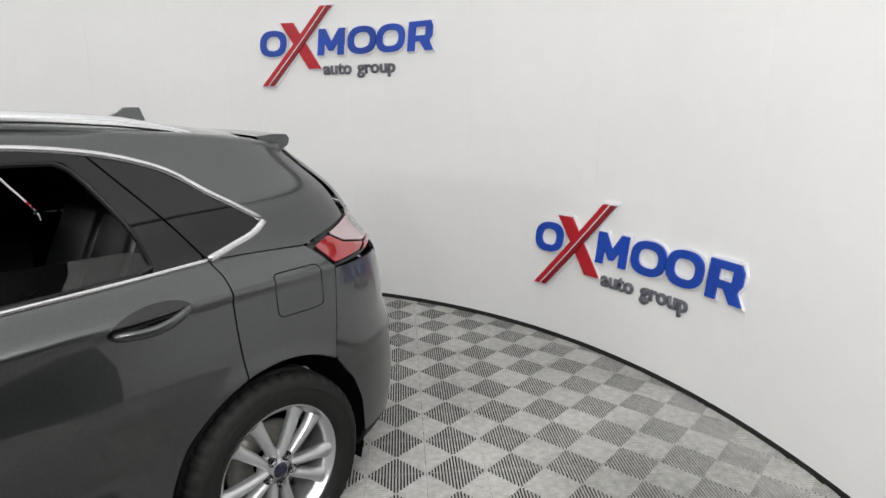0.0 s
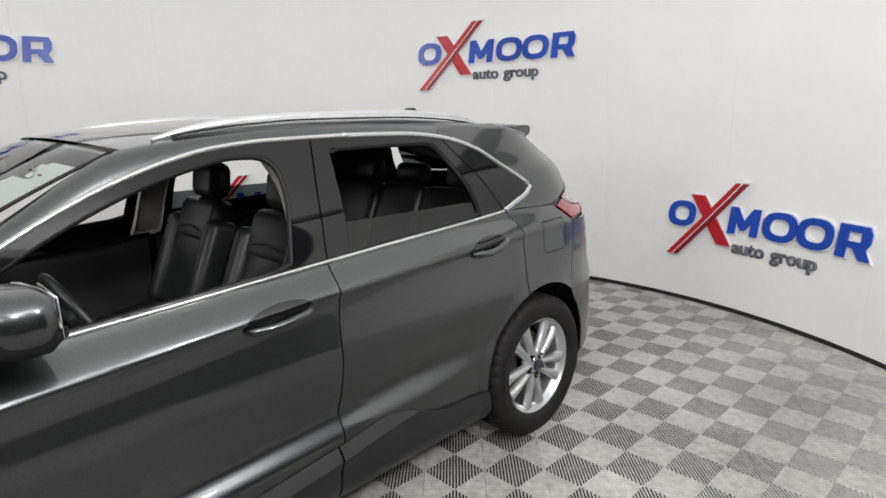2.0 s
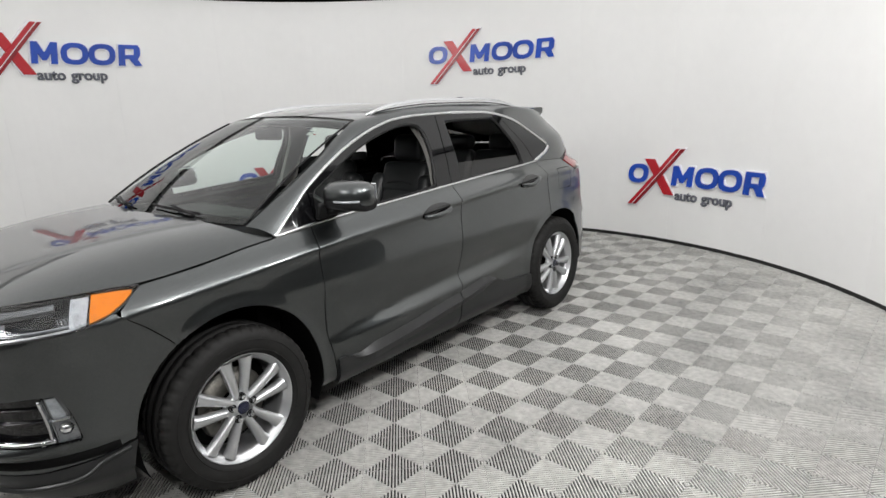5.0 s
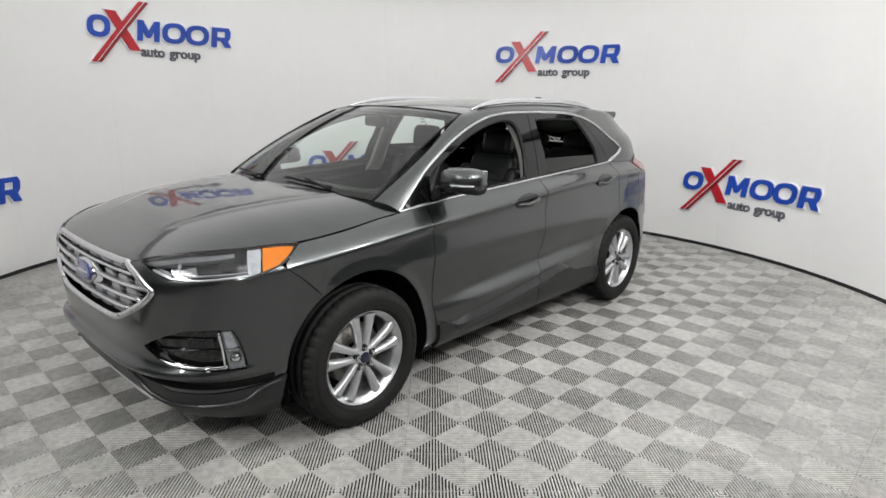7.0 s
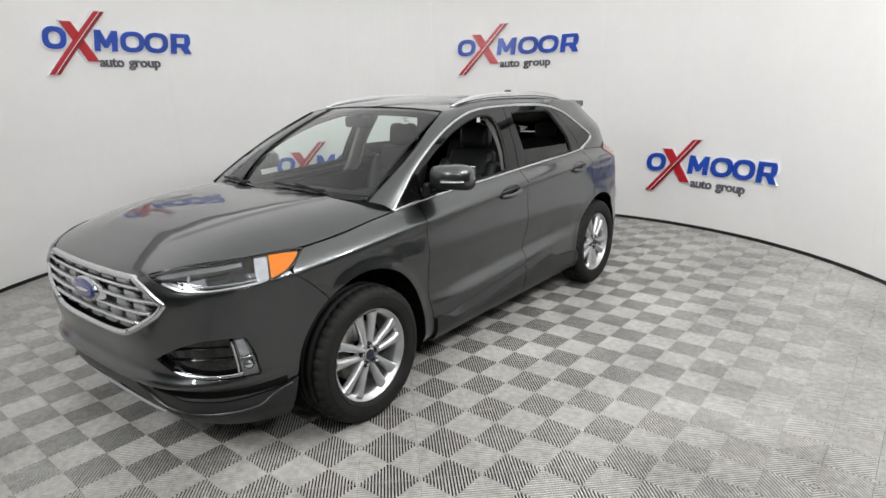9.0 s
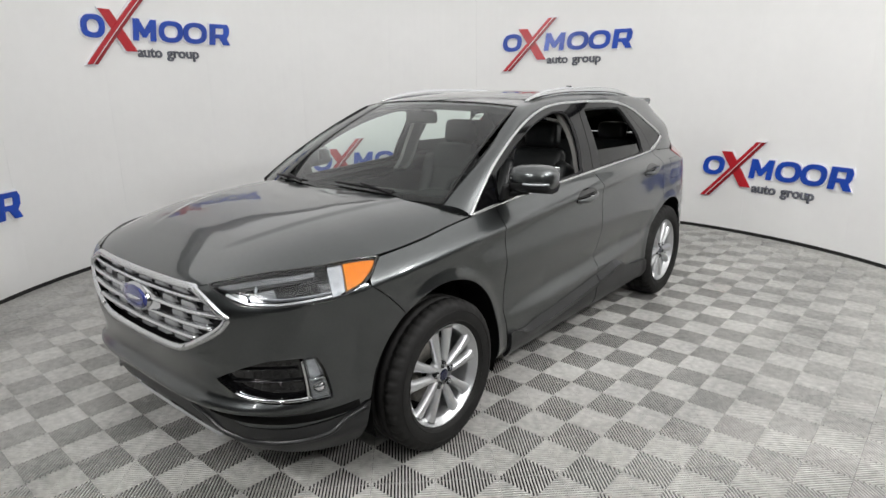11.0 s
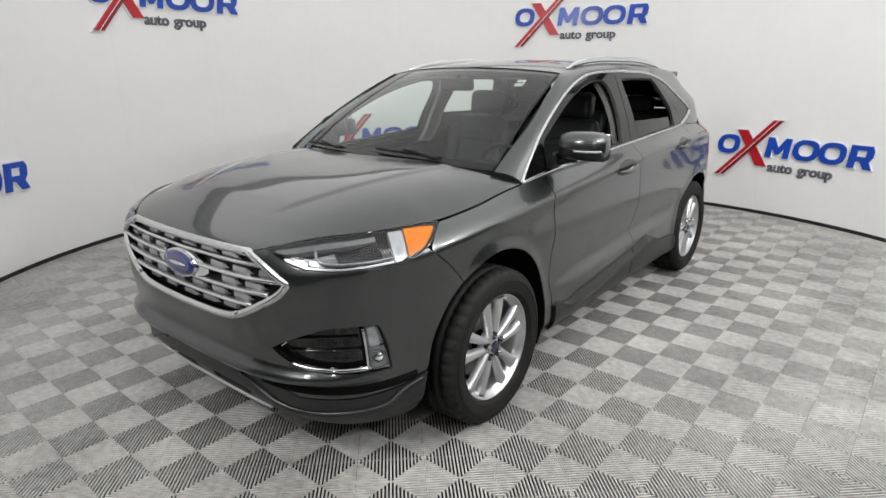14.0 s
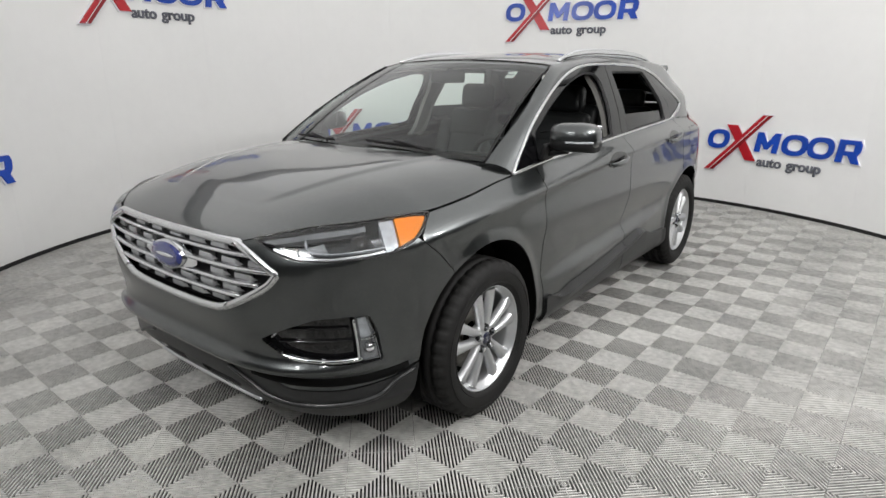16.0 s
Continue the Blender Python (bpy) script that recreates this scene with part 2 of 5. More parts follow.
def nearest(p, polys):
    best, q = 1e9, p
    for poly in polys:
        for i in range(len(poly)):
            ax, ay = poly[i]
            bx, by = poly[(i + 1) % len(poly)]
            dx, dy = bx - ax, by - ay
            l = dx * dx + dy * dy
            t = 0 if l < 1e-12 else max(0, min(1, ((p[0] - ax) * dx + (p[1] - ay) * dy) / l))
            ex, ey = ax + t * dx, ay + t * dy
            d = (p[0] - ex) ** 2 + (p[1] - ey) ** 2
            if d < best:
                best, q = d, (ex, ey)
    return q


def panel(outer, place, step=0.02, holes=(), lip=0.014, flip=False, off=0.0):
    """A skin over the region outer of a surface, less its holes: a fine net whose rim lies on the outlines, with a folded edge.
    place(u, v) gives the point and the outward normal."""
    us, vs = [p[0] for p in outer], [p[1] for p in outer]
    u0, u1, v0, v1 = min(us), max(us), min(vs), max(vs)
    nu, nv = max(2, int((u1 - u0) / step) + 1), max(2, int((v1 - v0) / step) + 1)
    du, dv = (u1 - u0) / nu, (v1 - v0) / nv
    keep = set()
    for i in range(nu):
        for j in range(nv):
            c = (u0 + (i + .5) * du, v0 + (j + .5) * dv)
            if inside(c, outer) and not any(inside(c, h) for h in holes):
                keep.add((i, j))
    count = {}
    for i, j in keep:
        for a in ((i, j), (i + 1, j), (i + 1, j + 1), (i, j + 1)):
            count[a] = count.get(a, 0) + 1
    polys = [outer, *holes]
    bm = bmesh.new()
    at = {}
    for a, c in count.items():
        p = (u0 + a[0] * du, v0 + a[1] * dv)
        if c < 4:
            p = nearest(p, polys)
        at[a] = p
    vert, norm = {}, {}
    for a, p in at.items():
        q, n = place(*p)
        vert[a], norm[a] = bm.verts.new(q + n * off), n
    for i, j in keep:
        f = [vert[(i, j)], vert[(i + 1, j)], vert[(i + 1, j + 1)], vert[(i, j + 1)]]
        bm.faces.new(f[::-1] if flip else f)
    if lip:
        rim = [e for e in bm.edges if len(e.link_faces) == 1]
        key = {vert[a]: a for a in vert}
        dup = {}
        quads = []
        for e in rim:
            loop = e.link_loops[0]
            a, b = loop.vert, loop.link_loop_next.vert
            for v in (a, b):
                if v not in dup:
                    dup[v] = (bm.verts.new(v.co), bm.verts.new(v.co - norm[key[v]] * lip))
            quads.append((dup[b][0], dup[a][0], dup[a][1], dup[b][1]))
        for q in quads:
            bm.faces.new(q)
    return bm


def grid_between(c0, c1, n, crown=None):
    """A skin between two equal rows of points; crown(s, t) bends it out."""
    bm = bmesh.new()
    rows = []
    for k in range(n + 1):
        s = k / n
        rows.append([bm.verts.new(Vector(a).lerp(Vector(b), s) + (crown(s, i / (len(c0) - 1)) if crown else Vector())) for i, (a, b) in enumerate(zip(c0, c1))])
    for a, b in zip(rows, rows[1:]):
        for i in range(len(a) - 1):
            bm.faces.new((a[i], a[i + 1], b[i + 1], b[i]))
    return bm


def strip(bm, path, place, half, high, closed=False):
    """A raised moulding along a path on a surface."""
    n = len(path)
    rings = []
    for i, p in enumerate(path):
        a, b = path[(i - 1) % n if closed else max(i - 1, 0)], path[(i + 1) % n if closed else min(i + 1, n - 1)]
        q, nn = place(*p)
        qa, qb = place(*a)[0], place(*b)[0]
        d = (qb - qa).normalized()
        s = d.cross(nn).normalized()
        rings.append([bm.verts.new(q + s * half - nn * .004), bm.verts.new(q + s * half * .8 + nn * high * .7), bm.verts.new(q + nn * high), bm.verts.new(q - s * half * .8 + nn * high * .7), bm.verts.new(q - s * half - nn * .004)])
    pairs = list(zip(rings, rings[1:])) + ([(rings[-1], rings[0])] if closed else [])
    for a, b in pairs:
        for k in range(4):
            bm.faces.new((a[k], b[k], b[k + 1], a[k + 1]))
    if not closed:
        bm.faces.new(rings[0])
        bm.faces.new(rings[-1][::-1])


# ---------- the room ----------
def wall_point(deg, z, r=RW):
    a = radians(deg)
    return Vector((CX + r * math.cos(a), CY + r * math.sin(a), z))


ARC0, ARC1 = 25.0, 262.0


def wall_run():
    """The line of the wall in plan: the round part, then straight returns behind the camera."""
    pts = [wall_point(ARC0 + (ARC1 - ARC0) * i / 220, 0) for i in range(221)]
    tail = [Vector((-0.65, -6.4, 0)), Vector((4.3, -6.4, 0)), Vector((4.3, -1.2, 0))]
    return pts, tail


def build_wall():
    wall = tagged(new("wall_round"), "white painted curved wall panels of a photo studio", "wall", kind="structure")
    n = 14
    width = (ARC1 - ARC0) / n
    for k in range(n):
        a, b = ARC0 + k * width + 0.006, ARC0 + (k + 1) * width - 0.006
        bm = bmesh.new()
        m = 14
        rows = []
        for i in range(m + 1):
            d = a + (b - a) * i / m
            edge = 0.0006 if i in (0, m) else 0
            rows.append([bm.verts.new(wall_point(d, z, r)) for z, r in ((0.04, RW + 0.03), (0.04, RW + edge), (WALL_TOP, RW + edge), (WALL_TOP, RW + 0.03))])
        for p, q in zip(rows, rows[1:]):
            for i in range(3):
                bm.faces.new((q[i], p[i], p[i + 1], q[i + 1]))
        bm.faces.new(rows[0])
        bm.faces.new(rows[-1][::-1])
        part("panel", bm, WALL, wall, smooth=False)
    bm = bmesh.new()
    rows = [[bm.verts.new(wall_point(ARC0 + (ARC1 - ARC0) * i / 200, z, RW + 0.012)) for z in (-0.03, 0.05)] for i in range(201)]
    for p, q in zip(rows, rows[1:]):
        bm.faces.new((q[0], p[0], p[1], q[1]))
    tagged(part("baseboard", bm, GAP), "black recessed kick strip under the white wall", "baseboard", kind="structure")
    # Black walls added out of view, so that the car mirrors darkness.
    back = [wall_point(ARC1, 0) + Vector((0, 0, 0)), Vector((-0.65, -6.4, 0)), Vector((4.3, -6.4, 0)), Vector((4.3, -0.3, 0)), wall_point(ARC0, 0)]
    for i, (p, q) in enumerate(zip(back, back[1:])):
        bm = bmesh.new()
        d = (q - p).normalized()
        nrm = Vector((d.y, -d.x, 0)) * 0.1
        v = [bm.verts.new(w) for w in (p, q, q + nrm, p + nrm)]
        top = [bm.verts.new(w.co + Vector((0, 0, CEILING))) for w in v]
        bm.faces.new(v[::-1])
        bm.faces.new(top)
        for k in range(4):
            bm.faces.new((v[k], v[(k + 1) % 4], top[(k + 1) % 4], top[k]))
        tagged(part("wall_%d" % (i + 1), bm, DIM, smooth=False), "plain black painted wall of the open bay", "wall", kind="structure")
    bm = bmesh.new()
    for k, (c, size) in enumerate((((-5.25, -1.0, CEILING / 2), (.1, 12.4, CEILING)), ((5.25, -1.0, CEILING / 2), (.1, 12.4, CEILING)), ((0, 5.2, CEILING / 2), (10.3, .1, CEILING)), ((0, -7.2, CEILING / 2), (10.3, .1, CEILING)))):
        shell = bmesh.new()
        add_box(shell, c, size)
        tagged(part("wall_outer_%d" % (k + 1), shell, CEIL, smooth=False), "plain grey outer wall of the hall", "wall", kind="structure")
    add_box(bm, (0, -1.0, CEILING + 0.06), (10.6, 12.6, 0.1))
    tagged(part("ceiling", bm, CEIL, smooth=False), "dark grey painted studio ceiling", "ceiling", kind="structure")


build_wall()


def pendant(x, y, z, watts):
    lamp = thing("pendant_lamp", "round white pendant lamp hung out of view from the dark ceiling", "lamp", "pendant lamps")
    bm = bmesh.new()
    lathe(bm, [(.012, CEILING + .01), (.012, z + .41)], 12)
    for v in bm.verts:
        v.co = Vector((x + v.co.y, y + v.co.z, v.co.x))
    part("stem", bm, LAMP_WHITE, lamp)
    bm = bmesh.new()
    lathe(bm, [(.02, z + .42), (.09, z + .40), (.17, z + .30), (.18, z + .29), (.08, z + .37)], 32)
    for v in bm.verts:
        v.co = Vector((x + v.co.y, y + v.co.z, v.co.x))
    part("shade", bm, LAMP_WHITE, lamp)
    data = bpy.data.lights.new("lamp_light", "POINT")
    data.shadow_soft_size, data.energy, data.color = 0.15, watts, (1.0, 0.99, 0.98)
    new("lamp_light", data).matrix_world = pose(x, y, z)


def fill_disc(x, y, r, z, strength):
    """A round fill light added under the ceiling, never in view: rim and glowing skin."""
    ob = thing("disc_light", "large round glowing disc added over the car, out of view", "ceiling light")
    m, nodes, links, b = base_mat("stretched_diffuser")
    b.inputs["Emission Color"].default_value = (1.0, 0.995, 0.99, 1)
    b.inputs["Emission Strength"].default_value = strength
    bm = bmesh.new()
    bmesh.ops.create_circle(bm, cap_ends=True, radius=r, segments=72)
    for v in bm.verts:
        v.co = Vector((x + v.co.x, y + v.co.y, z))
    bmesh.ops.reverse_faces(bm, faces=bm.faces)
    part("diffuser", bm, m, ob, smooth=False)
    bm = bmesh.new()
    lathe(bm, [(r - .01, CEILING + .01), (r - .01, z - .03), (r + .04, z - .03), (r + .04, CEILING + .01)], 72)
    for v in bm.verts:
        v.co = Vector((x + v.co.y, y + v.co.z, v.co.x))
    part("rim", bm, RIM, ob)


def ceiling_rim():
    """A round grey rim hung from the ceiling just inside the wall."""
    bm = bmesh.new()
    lathe(bm, [(RIM_R - .01, CEILING + .01), (RIM_R - .01, RIM_Z - .03), (RIM_R + .06, RIM_Z - .03), (RIM_R + .06, CEILING + .01)], 72)
    for v in bm.verts:
        v.co = Vector((CX + v.co.y, CY + v.co.z, v.co.x))
    tagged(part("trim", bm, RIM), "round grey ceiling rim above the white wall", "trim", kind="structure")


def panel_light(x, y, w, d, watts):
    """A flat fill light added under the ceiling, out of view: frame, diffuser and its lamp."""
    ob = thing("panel_light", "flat white rectangular fill light added over the bay, out of view", "ceiling light", "panel lights")
    z = CEILING - .06
    bm = bmesh.new()
    for c, size in (((x - w / 2 - .02, y, z), (.04, d + .08, .08)), ((x + w / 2 + .02, y, z), (.04, d + .08, .08)), ((x, y - d / 2 - .02, z), (w, .04, .08)), ((x, y + d / 2 + .02, z), (w, .04, .08))):
        add_box(bm, c, size)
    part("frame", bm, LAMP_WHITE, ob, smooth=False)
    bm = bmesh.new()
    add_box(bm, (x, y, z), (w, d, .01))
    part("diffuser", bm, PAPER, ob, smooth=False)
    data = bpy.data.lights.new("panel_lamp", "AREA")
    data.shape, data.size, data.size_y, data.energy, data.color = "RECTANGLE", w, d, watts, (1.0, 0.99, 0.98)
    new("panel_lamp", data).matrix_world = pose(x, y, z - .012)


ceiling_rim()
for x, y, w, d, watts in PANELS:
    panel_light(x, y, w, d, watts)
fill_disc(*FILL_DISC)
for deg, r, z, watts in LAMPS:
    pendant(CX + r * math.cos(radians(deg)), CY + r * math.sin(radians(deg)), z, watts)


# ---------- wall signs ----------
SIGN_W = math.pi / 180 * RW


def sign(deg, z0):
    """Raised acrylic sign: rings for O, crossed bars for X, an M and an R, flat on the round wall."""
    ob = thing("wall_sign", "raised blue and red acrylic sign on the white curved wall", "sign", "wall signs")

    def at(u, v, r):
        return wall_point(deg - u / SIGN_W, z0 + v, r)

    def quads(name, cells, material, front, back, label=""):
        """cells: four corners each; the outer rim is closed back to the wall."""
        bm = bmesh.new()
        seen = {}

        def vert(p, r):
            k = (round(p[0], 5), round(p[1], 5), r)
            if k not in seen:
                seen[k] = bm.verts.new(at(p[0], p[1], r))
            return seen[k]
        edges = {}
        for c in cells:
            bm.faces.new([vert(p, front) for p in c])
            for i in range(len(c)):
                a, b = c[i], c[(i + 1) % len(c)]
                ka, kb = (round(a[0], 5), round(a[1], 5)), (round(b[0], 5), round(b[1], 5))
                edges[(ka, kb)] = (a, b)
        for (ka, kb), (a, b) in edges.items():
            if (kb, ka) not in edges:
                bm.faces.new((vert(b, front), vert(a, front), vert(a, back), vert(b, back)))
        part(name, bm, material, ob, label, smooth=False)

    def words(text, u0, u1):
        """Grey raised letters between u0 and u1."""
        cu = bpy.data.curves.new("letters", "FONT")
        cu.body, cu.size, cu.resolution_u, cu.offset = text, .15, 4, .004
        flat = bpy.data.objects.new("letters", cu)
        scene.collection.objects.link(flat)
        bpy.context.view_layer.update()
        me = bpy.data.meshes.new_from_object(flat.evaluated_get(bpy.context.evaluated_depsgraph_get()))
        bpy.data.objects.remove(flat)
        bm = bmesh.new()
        bm.from_mesh(me)
        bpy.data.meshes.remove(me)
        bmesh.ops.remove_doubles(bm, verts=bm.verts, dist=1e-5)
        x0, x1 = min(v.co.x for v in bm.verts), max(v.co.x for v in bm.verts)
        out = bmesh.ops.extrude_face_region(bm, geom=list(bm.faces))
        top = {v for v in out["geom"] if isinstance(v, bmesh.types.BMVert)}
        for v in bm.verts:
            v.co = at(u0 + (v.co.x - x0) / (x1 - x0) * (u1 - u0), .092 + v.co.y * .98, RW - (.014 if v in top else .001))
        bmesh.ops.recalc_face_normals(bm, faces=bm.faces)
        part("lettering", bm, GREY, ob, "grey raised letters", smooth=False)

    def bar(p0, p1, w, n=12):
        return [[(p0[0] + (p1[0] - p0[0]) * i / n, p0[1] + (p1[1] - p0[1]) * i / n), (p0[0] + (p1[0] - p0[0]) * i / n + w, p0[1] + (p1[1] - p0[1]) * i / n),
                 (p0[0] + (p1[0] - p0[0]) * (i + 1) / n + w, p0[1] + (p1[1] - p0[1]) * (i + 1) / n), (p0[0] + (p1[0] - p0[0]) * (i + 1) / n, p0[1] + (p1[1] - p0[1]) * (i + 1) / n)] for i in range(n)]

    def ring(cx, cy, rx, ry, t, n=36, grow=0.0):
        def p(i, k):
            a = 2 * math.pi * i / n
            c, s = math.cos(a), math.sin(a)
            c, s = math.copysign(abs(c) ** .8, c), math.copysign(abs(s) ** .8, s)
            x = (rx + grow - k * (t + 2 * grow)) * c
            y = (ry + grow - k * (t * .85 + 2 * grow)) * s
            return (cx + x + .12 * y, cy + y)
        return [[p(i, 1), p(i, 0), p(i + 1, 0), p(i + 1, 1)] for i in range(n)]

    def m_shape(u0, u1, g=0.0):
        """Strokes of an M: two uprights and a wedge between."""
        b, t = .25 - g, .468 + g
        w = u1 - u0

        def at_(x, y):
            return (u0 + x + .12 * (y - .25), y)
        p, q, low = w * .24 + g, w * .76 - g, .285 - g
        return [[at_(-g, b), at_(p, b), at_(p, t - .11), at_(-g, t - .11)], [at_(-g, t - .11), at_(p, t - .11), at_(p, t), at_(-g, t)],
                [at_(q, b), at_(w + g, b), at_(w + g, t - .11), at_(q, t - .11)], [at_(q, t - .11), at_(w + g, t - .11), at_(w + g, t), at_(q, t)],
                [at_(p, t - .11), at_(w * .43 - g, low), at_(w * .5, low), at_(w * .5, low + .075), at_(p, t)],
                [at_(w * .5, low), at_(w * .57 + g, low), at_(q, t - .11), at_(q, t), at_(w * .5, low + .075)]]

    def r_shape(u0, g=0.0):
        """Strokes of an R: a stem, a slotted bowl and two feet."""
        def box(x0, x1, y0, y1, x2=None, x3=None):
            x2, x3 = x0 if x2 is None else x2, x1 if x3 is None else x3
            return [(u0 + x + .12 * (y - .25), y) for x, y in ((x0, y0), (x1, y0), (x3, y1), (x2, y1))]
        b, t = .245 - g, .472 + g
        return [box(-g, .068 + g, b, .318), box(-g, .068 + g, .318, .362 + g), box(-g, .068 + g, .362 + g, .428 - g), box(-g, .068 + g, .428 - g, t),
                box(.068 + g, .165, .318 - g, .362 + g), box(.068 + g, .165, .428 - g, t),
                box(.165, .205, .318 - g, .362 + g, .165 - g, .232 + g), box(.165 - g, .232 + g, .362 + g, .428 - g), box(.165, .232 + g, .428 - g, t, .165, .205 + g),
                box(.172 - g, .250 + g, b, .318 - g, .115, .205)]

    f, m, w = RW - .034, RW - .020, RW - .001
    for grow, mat, fr, bk, lab in ((.012, EDGE_WHITE, m, w, "white backing edge"), (0, None, f, m, "")):
        for c in ((.125, .36, .125, .11), (.985, .36, .138, .112), (1.265, .36, .138, .112)):
            quads("backing" if grow else "ring", ring(*c, .058, grow=grow), mat or BLUE, fr, bk, lab)
        quads("backing" if grow else "notched_block", m_shape(.545, .80, grow), mat or BLUE, fr, bk, lab)
        quads("backing" if grow else "holed_block", r_shape(1.425, grow), mat or BLUE, fr, bk, lab)
        quads("backing" if grow else "short_bar", bar((.205 - grow, .53 + grow), (.455 - grow, .14 - grow), .12 + 2 * grow), mat or RED, fr, bk, lab)
        if grow:
            quads("backing", bar((-.015, -.012), (.60 - .015, .655 + .012), .13), mat, fr + .006 - .01, bk, lab)
    quads("long_bar", bar((0, 0), (.60, .655), .052), RED, f - .01, m)
    quads("stripe", bar((.052, 0), (.652, .655), .010), EDGE_WHITE, f - .009, m, "thin white stripe")
    quads("long_bar", bar((.062, 0), (.662, .655), .044), DARK_RED, f - .01, m, "dark red bar")
    for text, u0, u1 in (("auto", .585, .862), ("group", .915, 1.29)):
        words(text, u0, u1)
    return ob


for deg, z0 in ((121.4, 1.915), (82.95, 0.415), (159.5, 0.415), (197.2, 1.99), (235.0, 0.44)):
    sign(deg, z0)

# ---------- floor ----------
TS = 0.2025 * math.sqrt(2)
TILE_DEG = 45 - 1.24
TILE_AT = Vector((1.2877, -1.8832, 0))
RIBS = 19


def tile_mesh():
    """One ribbed floor tile: ribs run square to the nearest edge, on a thin rim."""
    bm = bmesh.new()
    h, pitch, deep = TS / 2, TS / RIBS, 0.0085
    wide_ = pitch * 0.43

    def bar(x0, x1, y0, y1a, y1b, turn):
        m = Matrix.Rotation(turn, 3, "Z")
        t = [bm.verts.new(m @ Vector(p)) for p in ((x0, y0, 0), (x1, y0, 0), (x1, y1b, 0), (x0, y1a, 0))]
        d = [bm.verts.new(m @ Vector((p[0], p[1], -deep))) for p in ((x0, y0), (x1, y0), (x1, y1b), (x0, y1a))]
        c = (x1 - x0) * .16
        s = [bm.verts.new(m @ Vector((p[0], p[1], -c))) for p in ((x0, y0), (x1, y0), (x1, y1b), (x0, y1a))]
        for v, dx in zip(t, (c, -c, -c, c)):
            v.co += m @ Vector((dx, 0, 0))
        bm.faces.new(t)
        bm.faces.new((t[0], t[3], s[3], s[0]))
        bm.faces.new((t[2], t[1], s[1], s[2]))
        bm.faces.new((s[0], s[3], d[3], d[0]))
        bm.faces.new((s[2], s[1], d[1], d[2]))
        bm.faces.new((t[3], t[2], s[2], d[2], d[3], s[3]))

    for q in range(4):
        turn = q * math.pi / 2
        for k in range(RIBS):
            c = -h + (k + .5) * pitch
            x0, x1 = c - wide_ / 2, c + wide_ / 2
            if abs(c) > h - pitch * .3:
                continue
            bar(x0, x1, -h + .0009, -abs(x0) - .0012, -abs(x1) - .0012, turn)
        m = Matrix.Rotation(turn, 3, "Z")
        e = [bm.verts.new(m @ Vector(p)) for p in ((-h + .0006, -h + .0006, -.002), (h - .0006, -h + .0006, -.002), (h - .0022, -h + .0022, -.002), (-h + .0022, -h + .0022, -.002))]
        bm.faces.new(e)
    me = bpy.data.meshes.new("floor_tile")
    bm.to_mesh(me)
    bm.free()
    me.materials.append(TILE)
    return me


def build_floor():
    bm = bmesh.new()
    add_box(bm, (0, -1.0, -0.0395), (10.5, 12.5, 0.06))
    floor = tagged(part("floor", bm, UNDER, smooth=False), "floor of interlocking pale grey ribbed plastic tiles", "floor", kind="structure")
    me = tile_mesh()
    rot = Matrix.Rotation(radians(TILE_DEG), 4, "Z")
    spots = []
    for i in range(-40, 41):
        for j in range(-40, 41):
            c = TILE_AT + rot @ Vector(((i + .5) * TS, (j + .5) * TS, 0))
            d = math.hypot(c.x - CX, c.y - CY)
            if d < RW + .24 or (-0.6 < c.x < 4.4 and -6.6 < c.y < 0.5):
                spots.append(c)
    near = sorted(spots, key=lambda c: (c.x - 1.7) ** 2 + (c.y + 1.2) ** 2 * .6)
    for c in near[:300]:
        ob = new("tile", me)
        ob.parent = floor
        ob.matrix_basis = Matrix.Translation(c) @ rot
    src_v = np.array([v.co[:] for v in me.vertices])
    src_f = [list(p.vertices) for p in me.polygons]
    rest = near[300:]
    r3 = np.array(rot.to_3x3())
    base = src_v @ r3.T
    verts, faces = [], []
    for k, c in enumerate(rest):
        verts.append(base + np.array(c[:]))
        o = k * len(src_v)
        faces.extend([[o + i for i in f] for f in src_f])
    big = bpy.data.meshes.new("far_tiles")
    big.from_pydata(np.concatenate(verts).tolist(), [], faces)
    big.materials.append(TILE)
    far = new("far_tiles", big)
    far.parent = floor
    tagged(far, kind="stuff")


# ---------- the car: its skin as one surface ----------
def belt(y):
    return pchip((-2.0, -1.1, -0.84, 0.236, 1.32, 2.0), (1.04, 1.098, 1.114, 1.165, 1.20, 1.215), y)


def crease(y):
    return pchip((-2.0, -1.2, -0.15, 0.9, 2.0), (0.93, 0.985, 1.05, 1.095, 1.10), y)


def nose(z):
    return pchip((.2, .27, .36, .425, .452, .476, .492, .53, .56, .7, .85, .97, 1.03, 1.1), (-2.24, -2.30, -2.355, -2.358, -2.360, -2.412, -2.416, -2.388, -2.385, -2.40, -2.395, -2.37, -2.27, -2.0), z)


def tailend(z):
    return pchip((.2, .35, .5, .7, .85, 1.0, 1.2, 1.32, 1.58, 1.7), (2.2, 2.36, 2.39, 2.385, 2.33, 2.31, 2.24, 2.16, 1.86, 1.7), z)


